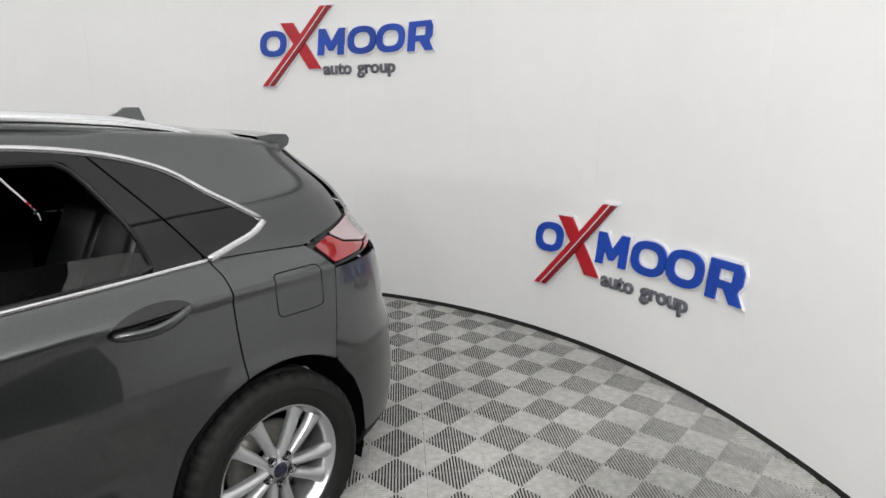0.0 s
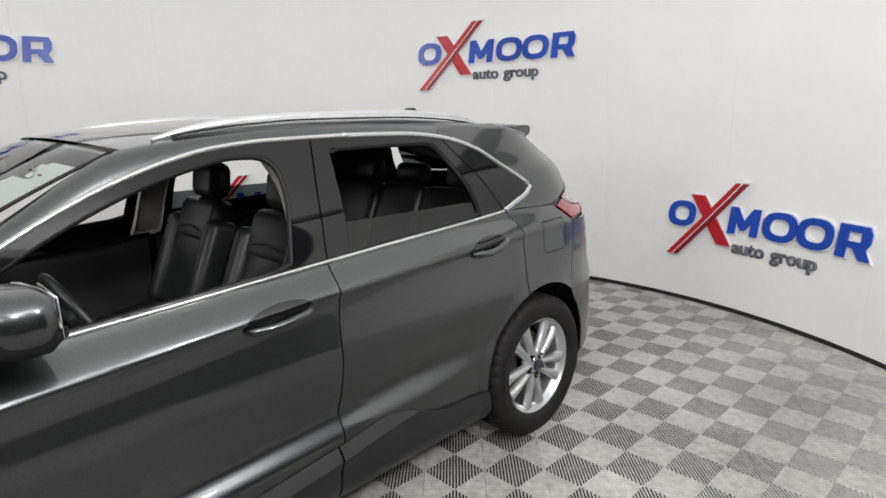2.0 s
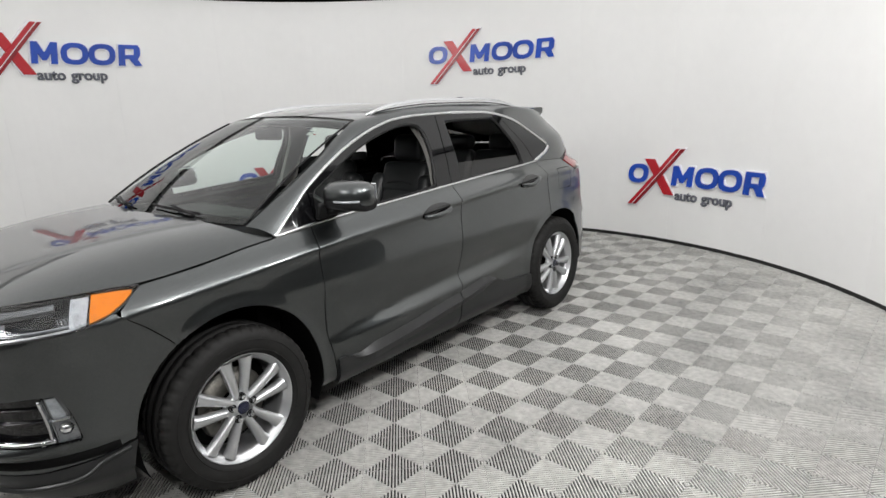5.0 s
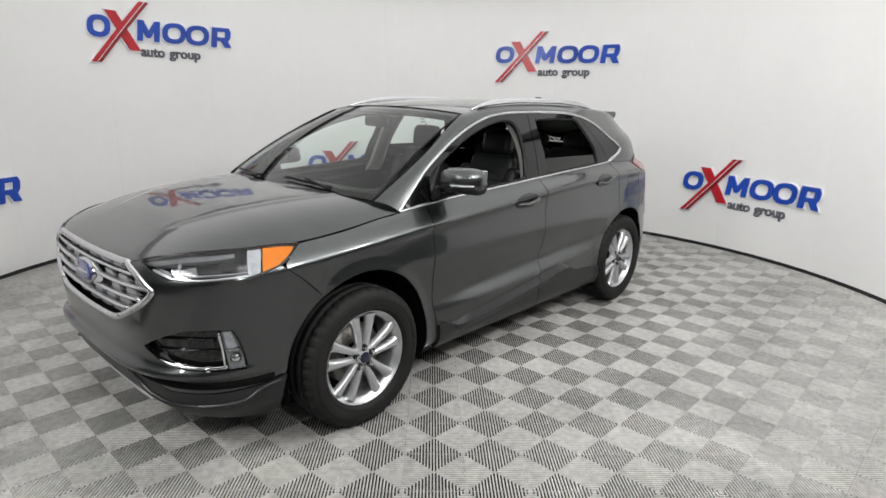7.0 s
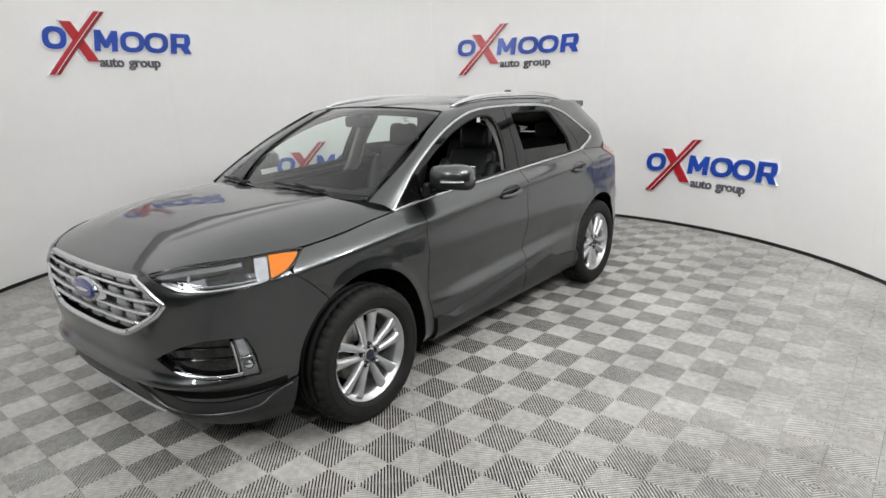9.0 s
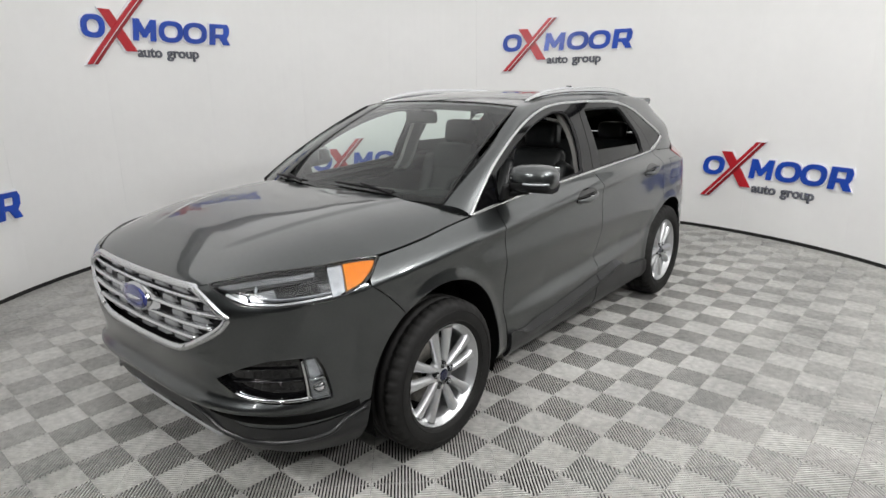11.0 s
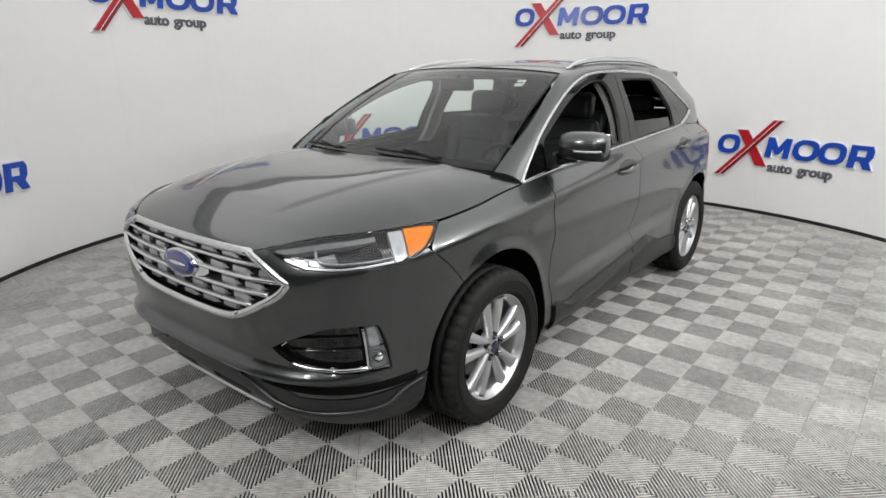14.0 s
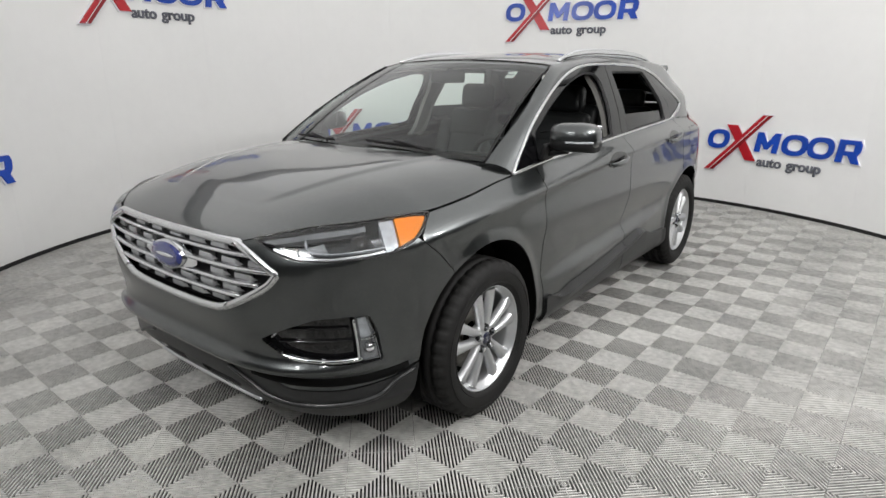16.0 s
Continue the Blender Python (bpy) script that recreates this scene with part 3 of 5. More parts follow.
def flank(y, z):
    """Half the car's width, before the ends round off."""
    zc, zb = crease(y), belt(y)
    sl = .50 + .045 * (y + .9)
    f = max(0, min(1, (y + .98) / .5)) * max(0, min(1, (.92 - y) / .35))
    r = max(0, min(1, (y - .9) / .8))
    r = r * r * (3 - 2 * r)
    q = max(0, min(1, (y - .5) / 1.2))
    q = q * q * (3 - 2 * q)
    k = max(0, min(1, (y + 1.30) / .30)) * max(0, min(1, (1.75 - y) / .45))
    zs = (.20, .34, sl - .03, sl + .05, .70, .83, zc - .055, zc - .018, zc, zc + .014, zb, zb + .15, 1.48, 1.62)
    ws = (.85, .940, .936 + .015 * f, .932 - .022 * f, .941 - .005 * f, .953 + .006 * k - .012 * q, .954 - .005 * k - .020 * q, .9555 - .0055 * k - .025 * q, .957 - .026 * q, .949 - .027 * q,
          .868 - .042 * q, .815 - .022 * q, .735 - .03 * r, .655 - .04 * r)
    return pchip(zs, ws, z)


def wide(y, z):
    w = flank(y, z)
    if y < -1.3:
        u = min(1, (-1.3 - y) / (-1.3 - nose(z)))
        w *= max(0, 1 - u ** 4) ** .25
    if y > 1.4:
        u = min(1, (y - 1.4) / (tailend(z) - 1.4))
        w *= max(0, 1 - u ** 3) ** (1 / 3)
    for c, rad in ((ARCH_F, ARCH_RF), (ARCH_R, ARCH_RR)):
        d = math.hypot(y - c[0], z - c[1]) - rad
        if -.05 < d < .09:
            w += .010 * math.exp(-(d / .035) ** 2) * max(0, min(1, (y + 1.75) / .2)) * max(0, min(1, (1.75 - y) / .15))
    return w


ARCH_F, ARCH_RF = (-1.4245, .395), .452
ARCH_R, ARCH_RR = (1.4345, .375), .447


def side(sg):
    def place(y, z):
        w, e = wide(y, z), .004
        n = Vector((1, -(wide(y + e, z) - wide(y - e, z)) / (2 * e), -(wide(y, z + e) - wide(y, z - e)) / (2 * e))).normalized()
        return Vector((sg * w, y, z)), Vector((sg * n.x, n.y, n.z))
    return place


def end_point(a, z, rear):
    """A point of the front or rear, by the angle round from the middle."""
    y0 = 1.4 if rear else -1.3
    b = tailend(z) - 1.4 if rear else -1.3 - nose(z)
    y = y0
    for _ in range(3):
        w = flank(y, z)
        k = 3 if rear else 4
        r = 1 / ((abs(math.cos(a)) / b) ** k + (abs(math.sin(a)) / w) ** k) ** (1 / k)
        y = y0 + (r if rear else -r) * math.cos(a)
    return Vector((r * math.sin(a), y, z))


def end(rear):
    def place(a, z):
        e = .004
        q = end_point(a, z, rear)
        n = (end_point(a + e, z, rear) - end_point(a - e, z, rear)).cross(end_point(a, z + e, rear) - end_point(a, z - e, rear)).normalized()
        if n.dot(q - Vector((0, 1.2 if rear else -1.2, z))) < 0:
            n = -n
        return q, n
    return place


FRONT, REAR = end(False), end(True)


def fx(x, z):
    b, w = -1.3 - nose(z), flank(-1.9, z)
    return (math.atan2(x, b * max(.0001, 1 - min(.999, abs(x) / w) ** 4) ** .25), z)


def fy(y, z):
    return (math.atan2(wide(y, z), -1.3 - y), z)


def ry(y, z):
    return (math.atan2(wide(y, z), y - 1.4), z)


def mirror2(pts):
    return [(-a, b) for a, b in pts]


def arc(c, r, a0, a1, n=28):
    return [(c[0] + r * math.cos(radians(a0 + (a1 - a0) * i / n)), c[1] + r * math.sin(radians(a0 + (a1 - a0) * i / n))) for i in range(n + 1)]


def smooth_poly(*runs):
    """An outline from several runs of points, each run smooth in itself."""
    out = []
    for r in runs:
        out += [tuple(p) for p in (spline(r, max(6, len(r) * 5)) if len(r) > 2 else r)]
    return out


car = thing("car", "dark grey metallic five-door SUV with front windows open on tiled floor", "car")
SIDES = ((1, ""), (-1, ""))

# outlines in (length, height)
SEAM_F = [(-.875, .285), (-.889, .427), (-.915, .575), (-.923, .804), (-.930, 1.0), (-.904, 1.104)]
SEAM_B = [(.146, .285), (.150, .33), (.178, .54), (.187, .69), (.186, .9), (.196, 1.05), (.212, 1.163)]
SEAM_R = [(1.30, .80), (1.287, .95), (1.284, 1.08), (1.287, 1.15), (1.268, 1.198)]
DLO = [(-1.112, 1.094), (-1.06, 1.135), (-.986, 1.19), (-.866, 1.282), (-.706, 1.375), (-.559, 1.447), (-.404, 1.507), (-.232, 1.556), (-.089, 1.584), (.129, 1.600), (.455, 1.603), (.786, 1.594), (.988, 1.571), (1.192, 1.512), (1.351, 1.405), (1.49, 1.315)]
DLO_BACK = [(1.505, 1.302), (1.46, 1.268), (1.36, 1.235), (1.268, 1.208)]
BELT = [(1.268, 1.207), (1.0, 1.196), (.6, 1.184), (.212, 1.167), (-.3, 1.143), (-.84, 1.117), (-1.112, 1.094)]


def shift(pts, dy):
    return [(a + dy, b) for a, b in pts]


def build_sides():
    gap = .0028
    fender = smooth_poly(shift(SEAM_F, -gap), [(-.908, 1.1), (-1.11, 1.088), (-1.278, 1.074), (-1.495, 1.049), (-1.75, 1.03)], [(-1.75, 1.03), (-1.815, .99), (-1.868, .952)], [(-1.868, .950), (-1.78, .88), (-1.70, .80)]) + arc(ARCH_F, ARCH_RF, 124, -12)
    fender += [(-.962, .285)]
    front_door = smooth_poly(shift(SEAM_F, gap), [(-.904, 1.110), (-.5, 1.130), (-.1, 1.150), (.208, 1.163)], shift(SEAM_B[::-1], -gap))
    rear_door = smooth_poly(shift(SEAM_B, gap), [(.215, 1.163), (.6, 1.180), (1.0, 1.192), (1.264, 1.2)], shift(SEAM_R[::-1], -gap)) + arc(ARCH_R, ARCH_RR, 107, 186) + [(.985, .285)]
    quarter = smooth_poly(shift(SEAM_R, gap), [(1.272, 1.205), (1.5, 1.195), (1.655, 1.186)], [(1.665, 1.18), (1.70, 1.14), (1.735, 1.10)], [(1.735, 1.10), (1.715, .9), (1.70, .735)]) + arc(ARCH_R, ARCH_RR, 53, 106)
    fuel = [(1.412, 1.13), (1.43, 1.142), (1.60, 1.142), (1.622, 1.13), (1.622, 1.0), (1.60, .982), (1.43, .985), (1.41, 1.0)]
    fuel = smooth_poly([(a + .038, b - .012) for a, b in fuel + fuel[:1]])
    pillar = smooth_poly([(1.274, 1.209), (1.5, 1.199), (1.66, 1.191)], [(1.66, 1.191), (1.80, 1.222), (1.94, 1.256)], [(1.94, 1.256), (1.86, 1.40), (1.74, 1.535)], [(1.74, 1.535), (1.60, 1.566), (1.35, 1.592), (1.10, 1.606), (.99, 1.608), (.988, 1.575)], [(.988, 1.571), (1.192, 1.512), (1.351, 1.405), (1.49, 1.315)], DLO_BACK)
    fwin = smooth_poly([(-.815, 1.128), (-.3, 1.155), (.068, 1.174)], [(.080, 1.185), (.108, 1.30), (.132, 1.40), (.138, 1.47), (.120, 1.525), (.065, 1.553), (-.02, 1.556), (-.13, 1.540), (-.27, 1.508), (-.42, 1.460), (-.57, 1.398), (-.72, 1.322), (-.835, 1.25), (-.848, 1.16)])
    fframe = smooth_poly([(-.860, 1.117), (-.3, 1.143), (.212, 1.167)], [(.212, 1.167), (.240, 1.361), (.296, 1.575), (.305, 1.602)], [(.300, 1.602), (.129, 1.600), (-.089, 1.584), (-.232, 1.556), (-.404, 1.507), (-.559, 1.447), (-.706, 1.375), (-.860, 1.286)])
    sail = smooth_poly([(-.867, 1.117), (-1.0, 1.107), (-1.10, 1.097)], [(-1.10, 1.10), (-1.06, 1.135), (-.986, 1.19), (-.867, 1.281)])
    rwin = smooth_poly([(.33, 1.182), (.6, 1.195), (1.075, 1.208)], [(1.088, 1.222), (1.062, 1.31), (1.015, 1.41), (.955, 1.51), (.925, 1.546)], [(.90, 1.553), (.6, 1.558), (.385, 1.557)], [(.366, 1.545), (.345, 1.40), (.322, 1.20)])
    rframe = smooth_poly([(.218, 1.167), (.6, 1.184), (1.0, 1.196), (1.255, 1.207)], [(1.255, 1.212), (1.12, 1.39), (.978, 1.57)], [(.978, 1.573), (.786, 1.594), (.455, 1.603), (.312, 1.602)], [(.302, 1.575), (.246, 1.361), (.218, 1.17)])
    quarter_glass = smooth_poly([(1.264, 1.212), (1.13, 1.39), (.988, 1.57)], [(.99, 1.570), (1.192, 1.511), (1.351, 1.404), (1.49, 1.313)], DLO_BACK)
    drop = smooth_poly([(.325, 1.18), (.6, 1.19), (1.08, 1.202)], [(1.09, 1.21), (1.075, 1.255), (1.04, 1.276)], [(1.02, 1.279), (.6, 1.288), (.335, 1.292)])
    clad_f = [(-.868, .262), (-.868, .402), (-.82, .408), (-.775, .392), (-.70, .372), (-.5, .386), (.140, .452), (.140, .262)]
    clad_r = [(.150, .262), (.150, .453), (.46, .492), (.54, .482), (.62, .448), (.70, .424), (.985, .402), (1.0, .262)]
    core = smooth_poly([(-1.86, .3), (-1.86, .93), (-1.7, 1.02)], [(-1.7, 1.02), (-1.1, 1.07), (0, 1.13), (1.2, 1.18), (1.72, 1.17)], [(1.72, 1.15), (1.72, .3)])
    core_holes = (arc(ARCH_F, ARCH_RF + .012, 0, 358, 40), arc(ARCH_R, ARCH_RR + .012, 0, 358, 40))
    for sg, _ in SIDES:
        pl, fl, fine = side(sg), sg < 0, 1 if sg > 0 else 2.2
        part("front_fender", panel(fender, pl, fine * .013, flip=fl), PAINT, car)
        d1 = part("front_door", panel(front_door, pl, fine * .012, flip=fl), PAINT, car)
        d2 = part("rear_door", panel(rear_door, pl, fine * .012, flip=fl), PAINT, car)
        q = part("quarter_panel", panel(quarter, pl, fine * .013, holes=(fuel,) if sg > 0 else (), flip=fl), PAINT, car)
        if sg > 0:
            inner = [((a - 1.554) * .967 + 1.554, (b - 1.050) * .957 + 1.050) for a, b in fuel]
            part("fuel_flap", panel(inner, pl, .012, flip=fl), PAINT, q)
        part("rear_pillar", panel(pillar, pl, .016, flip=fl), PAINT, car)
        part("window_frame", panel(fframe, pl, .012, holes=(fwin,), flip=fl, lip=.03), FRAME, d1, "gloss black window frame")
        part("sail_panel", panel(sail, pl, .012, flip=fl), GLOSS, d1, "dark triangular corner panel")
        part("window_frame", panel(rframe, pl, .012, holes=(rwin,), flip=fl, lip=.03), FRAME, d2, "gloss black window frame")
        g = part("window_pane", panel(drop, pl, .02, flip=fl, lip=0, off=-.016), PRIVACY, d2, "dark tinted glass lowered halfway")
        g = part("quarter_window", panel(quarter_glass, pl, .014, flip=fl, off=-.002), GLOSS_GLASS, car, "dark privacy glass")
        for door, outline, run in ((d1, clad_f, clad_f[3:7]), (d2, clad_r, clad_r[1:4])):
            clad = part("side_cladding", panel(outline, pl, .016, flip=fl, off=.016, lip=.022), CLAD, door, "satin dark lower cladding")
            line = [tuple(p) for p in spline(run, 30)]
            ends = (line[0][0], 1e9) if door is d1 else (-1e9, line[-1][0])
            swell = [max(0.02, min(1, (y - ends[0]) / .16, (ends[1] - y) / .16)) for y, z in line]
            top = [pl(y, z + .004 + .036 * k)[0] + pl(y, z + .04 * k)[1] * .003 for (y, z), k in zip(line, swell)]
            edge = [pl(y, z - .006)[0] + pl(y, z - .006)[1] * (.0165 + .0165 * k) for (y, z), k in zip(line, swell)]
            foot = [pl(y, z - .012 - .04 * k)[0] + pl(y, z - .05)[1] * .0165 for (y, z), k in zip(line, swell)]
            bm, low = grid_between(top, edge, 3), grid_between(edge, foot, 2)
            for f in low.faces:
                bm.faces.new([bm.verts.new(v.co) for v in f.verts])
            low.free()
            bmesh.ops.recalc_face_normals(bm, faces=bm.faces)
            part("ledge", bm, CLAD, clad, "sloping top of the cladding")
        # Black sheet behind the skin stands in for shade in the panel gaps.
        part("inner_shell", panel(core, pl, .03, holes=core_holes, flip=fl, off=-.030, lip=0), DEEP, car, "black sheet that darkens the panel gaps")
        # bright mouldings round the windows
        bm = bmesh.new()
        strip(bm, [tuple(p) for p in spline(DLO, 110)], pl, .009, .007)
        strip(bm, [tuple(p) for p in spline(DLO_BACK, 22)], pl, .015, .010)
        strip(bm, [tuple(p) for p in spline(DLO[10:], 40)], pl, .011, .008)
        strip(bm, [tuple(p) for p in spline(BELT, 90)], pl, .0085, .009)
        part("window_moulding", bm, MOULD, car, "bright chrome window surround")
        # seals inside the openings
        bm = bmesh.new()
        loop = fwin
        strip(bm, loop[::2], lambda y, z: (pl(y, z)[0] - pl(y, z)[1] * .012, pl(y, z)[1]), .010, .010, closed=True)
        part("window_seal", bm, BLACK, d1)
        bm = bmesh.new()
        strip(bm, rwin[::2], lambda y, z: (pl(y, z)[0] - pl(y, z)[1] * .012, pl(y, z)[1]), .009, .010, closed=True)
        part("window_seal", bm, BLACK, d2)
        # inner door cards and the pale inner pillar
        card = [(-.90, .42), (-.90, 1.08), (.19, 1.14), (.19, .42)]
        part("door_card", panel(card, pl, .04, flip=not fl, off=-.085, lip=0), TRIM_IN, d1, "dark inner door panel")
        card = [(.23, .42), (.23, 1.145), (1.22, 1.17), (1.22, .86), (.95, .6), (.95, .42)]
        part("door_card", panel(card, pl, .04, flip=not fl, off=-.085, lip=0), TRIM_IN, d2, "dark inner door panel")
        post = smooth_poly([(.10, 1.12), (.135, 1.3), (.15, 1.45), (.12, 1.57)], [(.33, 1.57), (.30, 1.45), (.27, 1.3), (.25, 1.12)])
        part("pillar_trim", panel(post, pl, .02, flip=fl, off=-.05, lip=.03), LINER, car, "pale grey pillar trim")
        part("rear_pillar_trim", panel(pillar, pl, .03, flip=fl, off=-.045, lip=0), TRIM_IN, car)
        # lower lips of the wheel arches and their liners
        for c, rad, front in ((ARCH_F, ARCH_RF, True), (ARCH_R, ARCH_RR, False)):
            bm = bmesh.new()
            rows = []
            for i in range(41):
                a = radians(-22 + 224 * i / 40)
                y, z = c[0] + (rad - .003) * math.cos(a), c[1] + (rad - .003) * math.sin(a)
                w = wide(y, max(z, .3)) - .004
                rows.append([bm.verts.new((sg * x, y, z)) for x in (w, .86, .55)])
            for p, r in zip(rows, rows[1:]):
                for k in range(2):
                    f = (p[k], r[k], r[k + 1], p[k + 1])
                    bm.faces.new(f if sg > 0 else f[::-1])
            part("wheel_liner", bm, DEEP, car, "black wheel arch liner")


GLOSS_GLASS = surface("dark_fixed_glass", (0.006, 0.0065, 0.007), 0.05, spec=0.4)
build_sides()


def handle(y, z, sg, door_name):
    """A pull handle over a flat black oval, the cup's shade put into its colour."""
    pl = side(sg)
    ob = [o for o in car.children if o.name.split(".")[0] == door_name and o.bound_box and (o.data.vertices[0].co.x > 0) == (sg > 0)][0]
    cup = [(y + .128 * math.cos(a), z + .042 * math.sin(a) + .10 * .118 * math.cos(a)) for a in [2 * math.pi * i / 32 for i in range(32)]]
    part("handle_cup", panel(cup, pl, .008, flip=sg < 0, off=.0015, lip=.004), GLOSS, ob, "flat black oval painted for the shaded handle recess")
    bm = bmesh.new()
    pts = []
    for i in range(15):
        t = i / 14
        q, n = pl(y - .118 + .236 * t, z - .012 + .024 * t)
        pts.append(q + n * (.012 + .026 * math.sin(math.pi * t) ** .5))
    tube(bm, pts, .017, 10, .75, Vector((sg, 0, 0)), taper=lambda t: .55 + .45 * math.sin(math.pi * t) ** .5)
    part("door_handle", bm, PAINT, ob, "grey painted pull handle")
    bm = bmesh.new()
    strip(bm, [(y - .10 + .2 * i / 10, z - .034 + .01 + .018 * i / 10 - .008 * math.sin(math.pi * i / 10)) for i in range(11)], pl, .007, .016)
    part("handle_trim", bm, CHROME, ob, "bright lower edge")


for sg, _ in SIDES:
    handle(-.045, 1.045, sg, "front_door")
    handle(1.015, 1.088, sg, "rear_door")

# ---------- bonnet, roof, glass ----------
HOOD_E = [(.868, -1.11, 1.092), (.873, -1.278, 1.078), (.879, -1.495, 1.054), (.868, -1.744, 1.036), (.815, -1.93, 1.035), (.72, -2.10, 1.028), (.60, -2.255, 1.006), (.516, -2.315, .988), (.449, -2.345, .972), (.25, -2.365, .966), (.02, -2.372, .964)]
_hy = [-p[1] for p in HOOD_E]


def hood_edge(y):
    y = min(max(-y, _hy[0]), _hy[-1])
    return pchip(_hy, [p[0] for p in HOOD_E], y), pchip(_hy, [p[2] for p in HOOD_E], y)


def hood_z(x, y):
    e, ze = hood_edge(y)
    zc = pchip((1.10, 1.36, 1.5, 1.65, 1.8, 2.0, 2.15, 2.25, 2.33, 2.372), (1.192, 1.182, 1.176, 1.164, 1.146, 1.106, 1.063, 1.025, .990, .966), -y)
    t = min(1, abs(x) / max(e, .05))
    z = ze + (zc - ze) * (1 - t ** 5)
    c = pchip((1.1, 1.7, 2.1, 2.3), (.60, .50, .36, .2), -y)
    s = max(0, min(1, (c + .022 - abs(x)) / .044))
    fade = max(0, min(1, (2.16 + y) / .10)) if y < -2.06 else 1
    return z + .0055 * s * s * (3 - 2 * s) * fade


def hood_place(x, y):
    e = .004
    n = Vector((-(hood_z(x + e, y) - hood_z(x - e, y)) / (2 * e), -(hood_z(x, y + e) - hood_z(x, y - e)) / (2 * e), 1)).normalized()
    return Vector((x, y, hood_z(x, y))), n


half = [(p[0] - .003, p[1]) for p in spline(HOOD_E, 60)]
back = [tuple(p) for p in spline([(.862, -1.115), (.79, -1.215), (.5, -1.312), (0, -1.362)], 20)]
left_edge = half
hood_outline = left_edge + [(-a, b) for a, b in left_edge[::-1]] + [(-a, b) for a, b in back] + [(a, b) for a, b in back[::-1]]
part("hood", panel(hood_outline, hood_place, .012, lip=.02), PAINT, car, "dark grey metallic bonnet")

UPPER = [(.765, -1.205, 1.150), (.737, -.95, 1.288), (.703, -.70, 1.422), (.669, -.47, 1.550), (.642, -.37, 1.592), (.605, -.15, 1.625), (.588, .3, 1.648), (.582, .9, 1.640), (.575, 1.4, 1.612), (.56, 1.74, 1.562)]
LOWER_2D = DLO[:-4] + [(.99, 1.606), (1.10, 1.604), (1.35, 1.590), (1.60, 1.564), (1.74, 1.533)]


def build_roof():
    n = 90
    # points of both chains at equal lengths along the car
    low = spline(DLO[:13] + [(1.10, 1.604), (1.35, 1.590), (1.60, 1.564), (1.74, 1.535)], 400)
    up = spline(UPPER, 400)

    def at(chain, f):
        i = min(int(f * 400), 399)
        return [a + (b - a) * (f * 400 - i) for a, b in zip(chain[i], chain[i + 1])]
    for sg, _ in SIDES:
        pl = side(sg)
        lo_pts, up_pts = [], []
        for k in range(n + 1):
            f = k / n
            y, z = at(low, f)
            lo_pts.append(pl(y, z)[0])
            u = at(up, f)
            up_pts.append(Vector((sg * u[0], u[1], u[2])))
        bm = grid_between(lo_pts, up_pts, 8, lambda s, t: Vector((sg * .010, 0, .012)) * (4 * s * (1 - s)))
        if sg > 0:
            bmesh.ops.reverse_faces(bm, faces=bm.faces)
        bmesh.ops.recalc_face_normals(bm, faces=bm.faces)
        part("roof_side", bm, PAINT, car, "painted roof pillar and side rail")
    edge = [p for p in spline(UPPER, 120) if p[1] > -.372]
    bm = grid_between([(p[0], p[1], p[2]) for p in edge], [(-p[0], p[1], p[2]) for p in edge], 28,
                      lambda s, t: Vector((0, -.085 * max(0, 1 - t * 3) + .05 * max(0, t * 3 - 2), .036)) * (1 - abs(2 * s - 1) ** 2.4))
    bmesh.ops.recalc_face_normals(bm, faces=bm.faces)
    roof = part("roof", bm, PAINT, car, "dark grey metallic roof")
    bm = grid_between([(p[0] - .02, p[1], p[2] - .05) for p in edge], [(-p[0] + .02, p[1], p[2] - .05) for p in edge], 6, lambda s, t: Vector((0, 0, .03)) * (4 * s * (1 - s)))
    part("headliner", bm, LINER, car, "pale grey cloth headliner")
    # windscreen
    bot = spline([(.762, -1.200, 1.154), (.5, -1.290, 1.170), (0, -1.335, 1.177), (-.5, -1.290, 1.170), (-.762, -1.200, 1.154)], 40)
    top = spline([(.639, -.372, 1.590), (.4, -.43, 1.614), (0, -.457, 1.626), (-.4, -.43, 1.614), (-.639, -.372, 1.590)], 40)
    bm = grid_between(bot, top, 20, lambda s, t: Vector((0, -.022, .020)) * (4 * s * (1 - s)))
    bmesh.ops.recalc_face_normals(bm, faces=bm.faces)
    ws = part("windscreen", bm, SHIELD, car, "clear laminated windscreen")
    ws.visible_shadow = False
    for name, f0, f1 in (("shade_band", .90, 1.0), ("lower_band", 0.0, .055)):
        a = [Vector(p).lerp(Vector(q), f0) + Vector((0, .006, -.006)) + Vector((0, -.022, .020)) * (4 * f0 * (1 - f0)) for p, q in zip(bot, top)]
        b = [Vector(p).lerp(Vector(q), f1) + Vector((0, .006, -.006)) + Vector((0, -.022, .020)) * (4 * f1 * (1 - f1)) for p, q in zip(bot, top)]
        part(name, grid_between(a, b, 2), GLOSS, ws, "black printed glass edge")
    for sg in (1, -1):
        k = 0 if sg > 0 else 40
        bm = bmesh.new()
        tube(bm, [Vector(bot[k]).lerp(Vector(top[k]), i / 16) + Vector((sg * .004, -.022, .020)) * (4 * i / 16 * (1 - i / 16)) + Vector((0, -.002, .002)) for i in range(17)], .0055, 8)
        part("windscreen_seal", bm, BLACK, ws)
    # scuttle panel below the glass, and wipers
    c0 = [Vector((p[0] * .955, p[1] - .03, p[2] - .012)) for p in bot]
    c1 = [Vector((p[0] * .955, p[1] + .03, p[2] + .004)) for p in bot]
    bm = grid_between(c0, c1, 3)
    bmesh.ops.recalc_face_normals(bm, faces=bm.faces)
    part("cowl", bm, BLACK, car, "black plastic scuttle panel")
